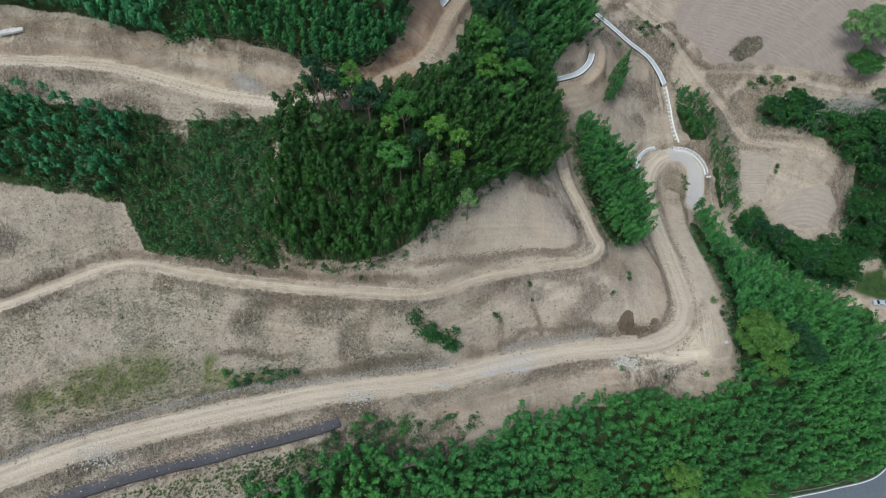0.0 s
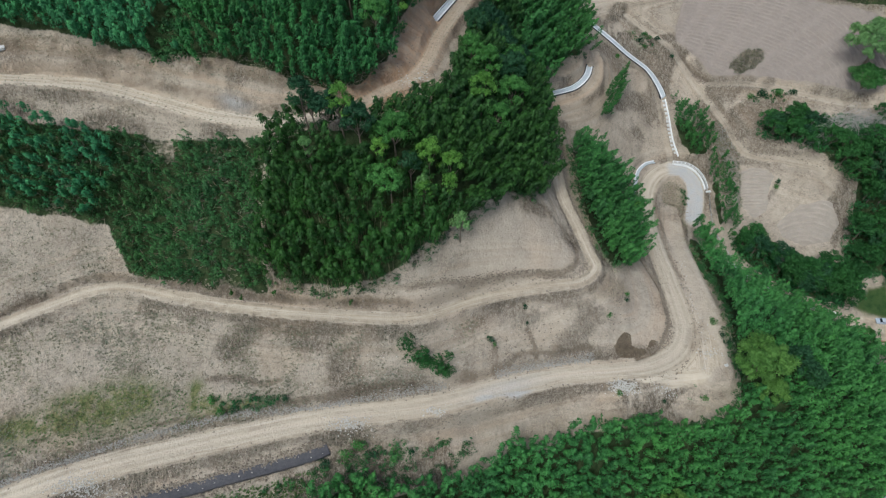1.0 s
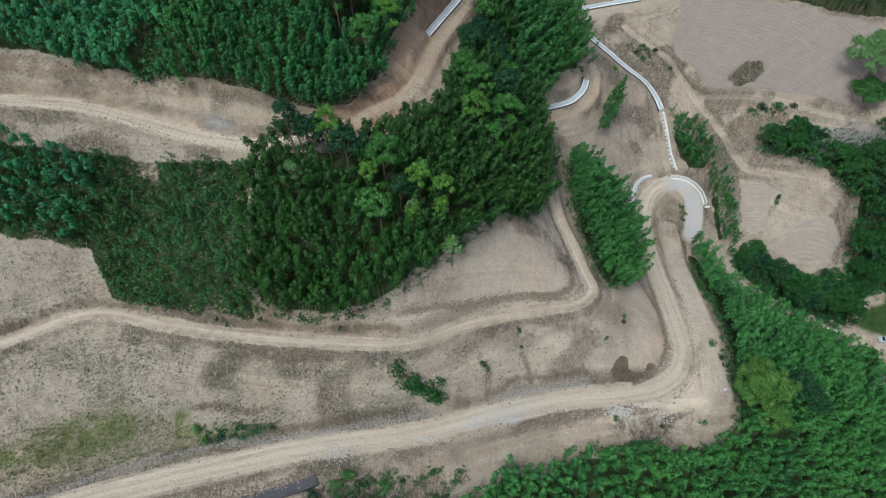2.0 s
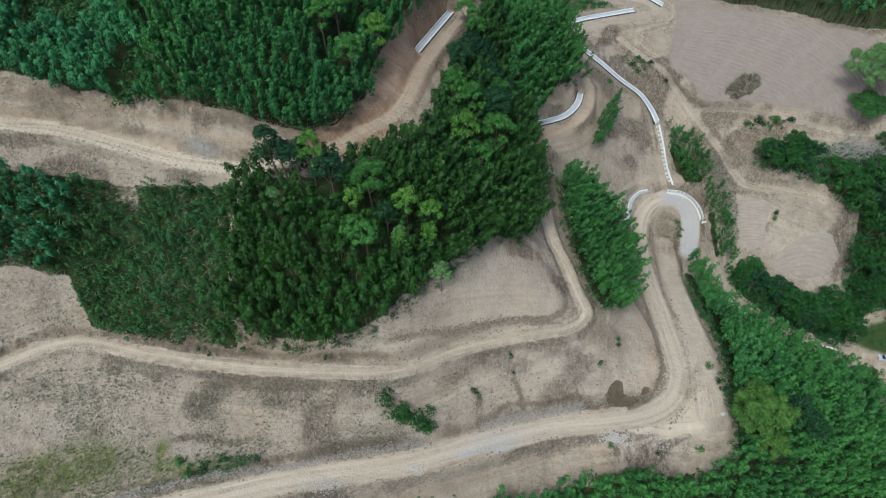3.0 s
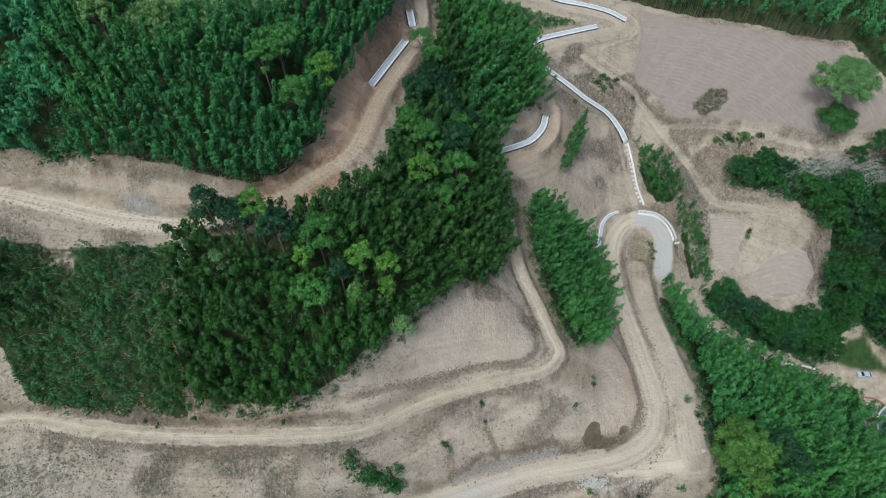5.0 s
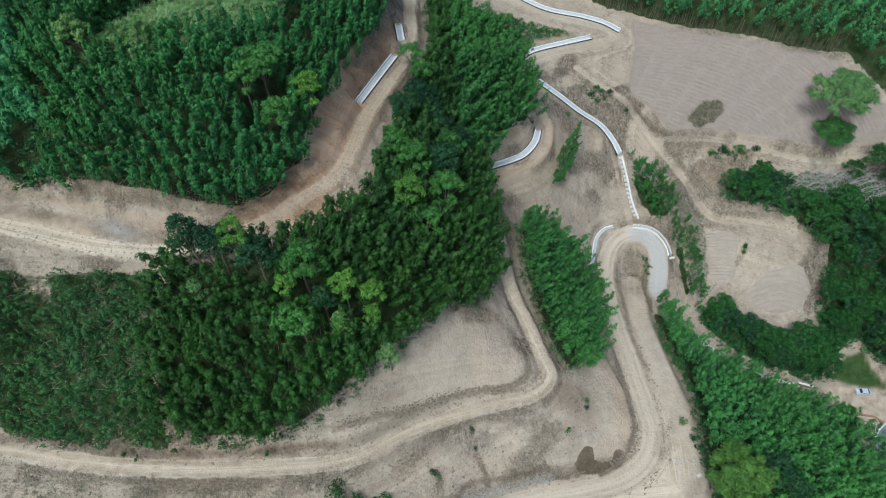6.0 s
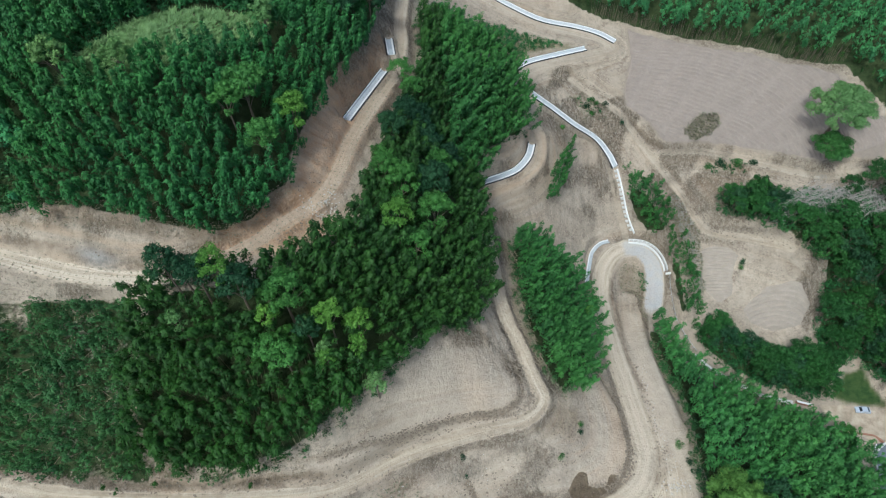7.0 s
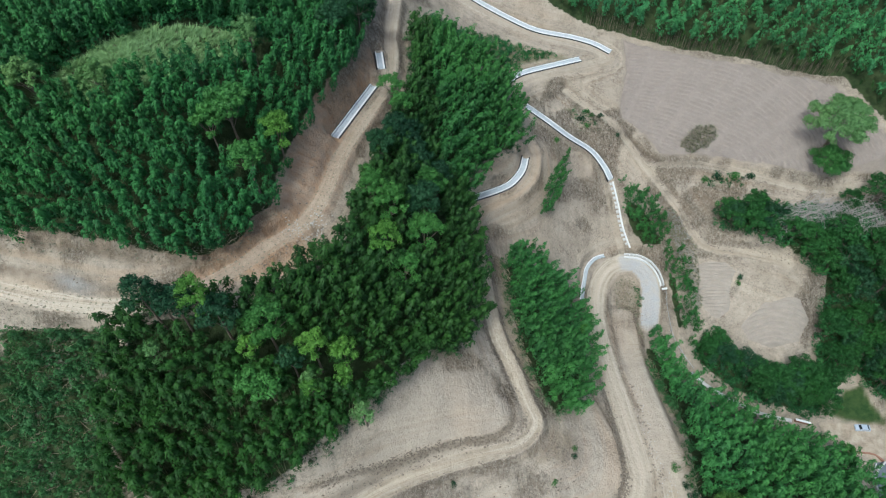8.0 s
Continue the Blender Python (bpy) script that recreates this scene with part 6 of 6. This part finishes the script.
q[:, 2] = height(q[:, 0], q[:, 1])
solid("beam", *sweep(q, [(-0.06, 0.45), (-0.06, 0.75), (0.0, 0.6), (0.06, 0.75), (0.06, 0.45)]), STEEL, barrier)
for i in range(0, len(q), 3):
    box("post", (0.12, 0.12, 1.1), (q[i][0], q[i][1], q[i][2] + 0.2), STEEL, barrier)
tagged(barrier, "grey steel crash barrier beside the tarmac road", "crash barrier")

# lined ditch below the lower road, weighted with pale stones
ditch_line = [(-96, 23, 0), (-86, 26.8, 0), (-75.6, 30.1, 0), (-60.6, 35, 0), (-45, 39.5, 0), (-28.1, 44.6, 0), (-23.4, 46.6, 0)]
p = along(ditch_line, 0.6)
p[:, 2] = height(p[:, 0], p[:, 1]) + 0.12
p[:, 2] = np.convolve(np.pad(p[:, 2], 4, mode="edge"), np.ones(9) / 9, mode="valid")
p[:, 2] += 0.12
SHEET = plain_material("dusty_sheet", (0.055, 0.053, 0.06), (0.10, 0.096, 0.10), 1.2, 0.65, 0.0, 0.8)
liner = solid("ditch_liner", *sweep(p, [(-1.2, -1.2), (-1.2, 0.26), (-0.5, 0.14), (0.4, 0.12), (1.2, 0.24), (1.2, -1.2)]), SHEET)
tagged(liner, "black plastic sheet lining a ditch below the road", "ditch liner")
for i in range(2, len(p) - 2, 4):
    o = rng.uniform(-0.8, 0.8)
    s = leaf_object("weight_stone", turned(STONES[i % 8], 0, 0, 0, i, rng.uniform(0.16, 0.3)), STONE)
    s.matrix_basis = pose(p[i][0] - 0.3 * o, p[i][1] + o, p[i][2] + 0.3)
    tagged(s, "pale stone holding down the black sheet", "stone", "stones on the ditch liner")


def car():
    """A small pale hatchback."""
    root = new("car", None)
    side = [(-2.05, 0.35), (-2.1, 0.62), (-2.0, 0.86), (-1.1, 0.98), (-0.55, 1.42), (0.95, 1.46), (1.6, 1.05), (1.98, 0.95), (2.08, 0.6), (2.02, 0.32), (1.55, 0.28), (-1.6, 0.28)]
    b = bmesh.new()
    rings = []
    for yv, inset in ((-0.84, 0.06), (-0.8, 0.0), (0.8, 0.0), (0.84, 0.06)):
        rings.append([b.verts.new((x * (1 - inset * 0.3), yv * (0.86 if z > 1.2 else 1.0), z - inset * (0.5 if z > 0.9 else 0.0))) for x, z in side])
    n = len(side)
    for r0, r1 in zip(rings, rings[1:]):
        for k in range(n):
            b.faces.new((r0[k], r0[(k + 1) % n], r1[(k + 1) % n], r1[k]))
    b.faces.new(rings[0]), b.faces.new(reversed(rings[-1]))
    bmesh.ops.recalc_face_normals(b, faces=b.faces)
    me = bpy.data.meshes.new("body")
    b.to_mesh(me)
    b.free()
    me.materials.append(CAR_PAINT)
    body = new("body", me)
    body.parent = root
    solid("windscreen", [(-1.06, -0.68, 1.02), (-1.06, 0.68, 1.02), (-0.6, 0.6, 1.415), (-0.6, -0.6, 1.415), (-1.1, -0.68, 1.0), (-1.1, 0.68, 1.0), (-0.62, 0.6, 1.44), (-0.62, -0.6, 1.44)],
          [(0, 1, 2, 3), (4, 7, 6, 5), (0, 4, 5, 1), (1, 5, 6, 2), (2, 6, 7, 3), (3, 7, 4, 0)], CAR_GLASS, root)
    solid("rear_window", [(1.02, -0.6, 1.42), (1.02, 0.6, 1.42), (1.52, 0.66, 1.11), (1.52, -0.66, 1.11), (1.04, -0.6, 1.45), (1.04, 0.6, 1.45), (1.56, 0.66, 1.13), (1.56, -0.66, 1.13)],
          [(0, 1, 2, 3), (4, 7, 6, 5), (0, 4, 5, 1), (1, 5, 6, 2), (2, 6, 7, 3), (3, 7, 4, 0)], CAR_GLASS, root)
    for s in (-1, 1):
        box("side_window", (1.0, 0.05, 0.3), (-0.1, s * 0.77, 1.18), CAR_GLASS, root, 0, 0.01)
        box("side_window", (0.6, 0.05, 0.28), (0.85, s * 0.77, 1.17), CAR_GLASS, root, 0, 0.01)
        box("mirror", (0.14, 0.16, 0.12), (-0.75, s * 0.93, 1.0), CAR_PAINT, root, 0, 0.03)
        box("headlight", (0.1, 0.3, 0.14), (-2.05, s * 0.6, 0.74), LAMP_CLEAR, root, 0, 0.02)
        box("tail_light", (0.08, 0.2, 0.26), (2.04, s * 0.68, 0.82), LAMP_RED, root, 0, 0.02)
        for x in (-1.32, 1.28):
            a = np.linspace(0, 1, 2)[:, None] * [0, 0.2, 0] + [x, s * 0.72 - 0.1, 0.31]
            v, f = tube([(a, 0.31, 0.31)], 16)
            k = len(v) // 2
            tyre = solid("wheel", v, [tuple(q) for q in f] + [tuple(range(k)), tuple(range(2 * k - 1, k - 1, -1))], RUBBER, root)
            v, f = tube([(a + [0, 0.012 * s, 0], 0.19, 0.19)], 12)
            k = len(v) // 2
            solid("rim", v, [tuple(q) for q in f] + [tuple(range(k)), tuple(range(2 * k - 1, k - 1, -1))], STEEL, tyre, "silver wheel rim")
    return tagged(root, "pale blue-silver hatchback parked on the dirt yard", "car")


c = car()
c.matrix_basis = pose(137.3, 95.7, float(height(np.array([137.3]), np.array([95.7]))[0]) + 0.0, 0, 0, -7)

# a bleached log and a boulder
v, f = tube([(np.linspace((-4.2, 64.6, 43.2), (-1.6, 63.2, 41.6), 5), 0.22, 0.12)], 7)
lg = mesh_object("log", v, f, DEADWOOD)
lg.location.z = float(height(np.array([-2.9]), np.array([63.9]))[0]) - 42.3
tagged(lg, "bleached log lying between two bushes", "log")
blk = box("concrete_slab", (0.9, 0.7, 0.3), (0, 0, 0.1), CONCRETE, None, 0.3, 0.04)
blk.matrix_basis = pose(72.4, 69.6, float(height(np.array([72.4]), np.array([69.6]))[0]))
tagged(blk, "pale concrete slab left on the bend's edge", "concrete slab")

slab = box("concrete_slab", (5.0, 1.5, 0.5), (0, 0, 0.1), CONCRETE, None, 0.0, 0.05)
slab.matrix_basis = pose(-94, 115.2, float(height(np.array([-94.0]), np.array([115.2]))[0]), 0, 0, 18)
tagged(slab, "pale concrete slab lying above the upper dirt track", "concrete slab")

# bare lower culms along the edge of the wood behind the field
q = along([(76.1, 220.2, 0), (86.3, 215, 0), (100.7, 203.6, 0), (119.4, 190.6, 0), (132, 181, 0), (139, 179.4, 0)], 0.22)
q = q + rng.normal(0, 0.45, q.shape)
q[:, 2] = height(q[:, 0], q[:, 1])
v, f = tube([(np.array([p_ + [0.3, 0.6, -0.3], p_ + [0.3 + rng.normal(0, 0.35), 0.8 + rng.normal(0, 0.35), rng.uniform(3, 6)]]), 0.04, 0.025) for p_ in q], 4)
tagged(mesh_object("bare_culms", v, f, BARK), "bare grey-brown bamboo culms along the wood's edge", "bamboo", kind="stuff")

# scrub and tall dry grass below the lined ditch
SCRUB = [(-46, 34.6), (-27, 42), (-18, 47), (-4, 49.6), (8, 50.6), (9, 47.4), (-2, 42.6), (-11, 40), (-26, 37), (-42, 31)]
stuff("ditch_scrub", SHRUB_KINDS, scatter(SCRUB, 1.5, 0.1, 0.6), BRUSH, "green scrub below the lined ditch", "shrubs", (0.5, 1.4))
DITCH_BANK = [(-90, 22), (-76, 27.6), (-45, 37), (-27, 42), (-27, 38), (-44, 31), (-74, 22), (-90, 16)]
stuff("bank_grass", TUFT_KINDS, scatter(DITCH_BANK, 0.6, 0.0, 0.8), VERGE_GRASS, "yellow-green grass on the bank below the ditch", "grass", (0.6, 1.3))
for i, (x, y, size) in enumerate([(-43.4, 73.4, 0.42), (-41.6, 72.9, 0.36), (-34.8, 73.2, 0.45), (-19, 72.6, 0.4), (-52, 74.9, 0.3)]):
    b = bamboo_plant(i)
    b.matrix_basis = pose(x, y, float(height(np.array([x]), np.array([y]))[0]) - 0.1, 22, 0, 20 * i) @ Matrix.Scale(size, 4)
    tagged(b, "small bamboo sprig leaning over the dirt road", "bamboo", "sprigs above the middle road")

# clods and lumps of earth along road edges and at the feet of the banks
CLOD = plain_material("earth_clod", (0.15, 0.122, 0.092), (0.33, 0.275, 0.215), 1.5)


def clods(line, offset, spread, per_metre, size, label):
    p = along(line, 1.0)
    w = unit(np.gradient(p[:, :2], axis=0))
    n = int(len(p) * per_metre)
    k = rng.integers(0, len(p), n)
    o = offset + rng.normal(0, spread, n)
    x, y = p[k, 0] + w[k, 1] * o + rng.normal(0, 0.4, n), p[k, 1] - w[k, 0] * o + rng.normal(0, 0.4, n)
    z = height(x, y)
    tri = np.concatenate([turned(STONES[rng.integers(8)], x[i], y[i], z[i] + 0.02, rng.uniform(0, 6.28), rng.uniform(*size) ** 2 * 2.2) for i in range(n)])
    tagged(leaf_object("earth_clods", tri, CLOD), label, "clods", kind="stuff")


clods(MAIN_ROAD[2:16], 3.6, 0.6, 5, (0.18, 0.42), "brown clods along the lower road's outer edge")
clods(MAIN_ROAD[2:16], -3.4, 0.5, 4, (0.18, 0.4), "brown clods along the lower road's inner edge")
clods(MID_ROAD[2:18], 2.0, 0.4, 5, (0.16, 0.36), "brown clods along the middle road's outer edge")
clods(MID_ROAD[2:18], -2.4, 0.5, 6, (0.18, 0.42), "brown clods at the foot of the middle road's bank")
clods(UPPER_ROAD[2:17], 2.4, 0.6, 4, (0.16, 0.36), "brown clods along the upper road's outer edge")
clods(UPPER_ROAD[2:17], -3.0, 0.7, 3, (0.16, 0.34), "brown clods at the foot of the upper cutting")
clods(FIELD_TRACK, -2.0, 0.8, 7, (0.18, 0.44), "brown clods beside the field track")
clods(SIDE_TRACK[:5], 2.0, 0.8, 6, (0.18, 0.42), "brown clods beside the side track")
clods([(60.6, 106, 0), (61.6, 97, 0), (61.4, 88, 0), (61, 80, 0), (58.6, 75.6, 0), (53, 72.6, 0)], 0.3, 0.4, 10, (0.18, 0.42), "brown clods along the washed-out ditch")
SCARPS = [[(-28.7, 56.3, 0), (-23.8, 56.9, 0), (-18.6, 57.8, 0)], [(-16.3, 58, 0), (-10, 59.1, 0), (-6, 60, 0)], [(13.7, 65.6, 0), (17.4, 66.9, 0), (20.6, 69.1, 0)], [(21.9, 74, 0), (23.5, 71.7, 0), (24.2, 69.1, 0)], [(13, 67.4, 0), (13.9, 69.4, 0)],
          [(27.1, 69.5, 0), (31.1, 70.2, 0)], [(-49.2, 58.7, 0), (-42, 59.2, 0), (-38.3, 58.7, 0)], [(-6, 76.6, 0), (10, 81.8, 0), (20, 85.2, 0), (29, 86.6, 0), (33.6, 88.8, 0), (35.6, 92.6, 0)], [(56, 105, 0), (58.6, 98, 0), (60.8, 91.5, 0), (60.4, 81, 0), (54.6, 73, 0)]]
for row in SCARPS:
    clods(row, 0, 0.16, 16, (0.2, 0.4), "dark crumbled earth along a small scarp")
stems("bank_debris", scatter([(36.5, 83.7), (41.4, 86.1), (47.1, 89.2), (49.1, 87.3), (45.4, 83.5), (39.6, 81.4)], 0.55, 0.0, clear=0.3), 1.1, "brown roots and debris on the bank below the bend", "brush", radius=0.05)
clods([(12, 66, 0), (24, 71, 0), (38, 76, 0), (46, 84, 0)], 0, 2.4, 12, (0.14, 0.4), "clods strewn over the slope above the bend")
clods([(56, 176, 0), (66, 170, 0), (72, 158, 0), (70, 150, 0)], 0, 4.0, 8, (0.14, 0.38), "clods strewn over the bare slope by the drain")
clods([(-96, 23, 0), (-75.6, 30.1, 0), (-60.6, 35, 0), (-45, 39.5, 0), (-24, 46.3, 0)], 1.25, 0.3, 12, (0.2, 0.5), "lumps of earth along the lined ditch")
clods([(-96, 23, 0), (-75.6, 30.1, 0), (-60.6, 35, 0), (-45, 39.5, 0), (-24, 46.3, 0)], -1.25, 0.3, 14, (0.2, 0.5), "lumps of earth along the lined ditch")

# low scrub by the field tracks
stuff("track_scrub", SHRUB_KINDS, scatter([(101, 161.5), (104, 164), (113, 160.5), (115, 157.5), (110, 157.5)], 1.1, 0.0, 0.75, clear=0.2), SHRUB, "low green scrub beside the field track", "shrubs", (0.5, 1.0))
stuff("track_scrub", SHRUB_KINDS, scatter([(66, 188), (71, 190), (77, 188), (77, 184.5), (70, 183.5)], 1.3, 0.0, 0.6, clear=0.2), SHRUB, "thin green scrub below the switchback", "shrubs", (0.3, 0.8))
stuff("scrub_weeds", TUFT_KINDS, scatter([(64, 189), (71, 191), (79, 188), (79, 183.5), (69, 182)], 0.7, 0.0, 0.7, clear=0.2), DRY, "dry weeds below the switchback", "weeds", (0.6, 1.2))
stuff("verge_scrub", SHRUB_KINDS, scatter([(-48, 55.4), (-44, 56), (-35, 56.6), (-34, 55), (-41, 53.4), (-46, 53)], 0.9, 0.0, 0.8, clear=0.2), SHRUB, "dark green scrub above the rubble line", "shrubs", (0.35, 0.8))
stuff("hill_brush", SHRUB_KINDS, scatter([(-48, 142), (-40, 151), (-33, 156), (-23, 160.5), (-14, 161.5), (-14, 168), (-24, 168), (-37, 163), (-46, 155), (-54, 145)], 1.7, 0.0, 0.9), SHRUB, "green brush behind the hilltop grass", "shrubs", (1.0, 2.0))
# low bamboo added in a dark leaf to shade the far wood's foot
ex, ey, ez = edge_places(WOOD_H[:11] + [(176, 160), (172, 215), (120, 246), (60, 256), (48, 245)], 1.7, 3.6, 0.9)
ok = (ex < 165) & (ey < 228)
stuff("edge_bamboo", FINE_BAMBOO, (ex[ok], ey[ok], ez[ok]), BAMBOO_OLD, "low dark bamboo filling the shaded foot of the far wood", "bamboo", (0.3, 0.55))
stuff("belt_undergrowth", SHRUB_KINDS, scatter(DEAD_BELT, 1.8, 0.0, 0.9, clear=0.5), SHRUB, "green undergrowth below the dead bamboo", "shrubs", (1.6, 2.6))
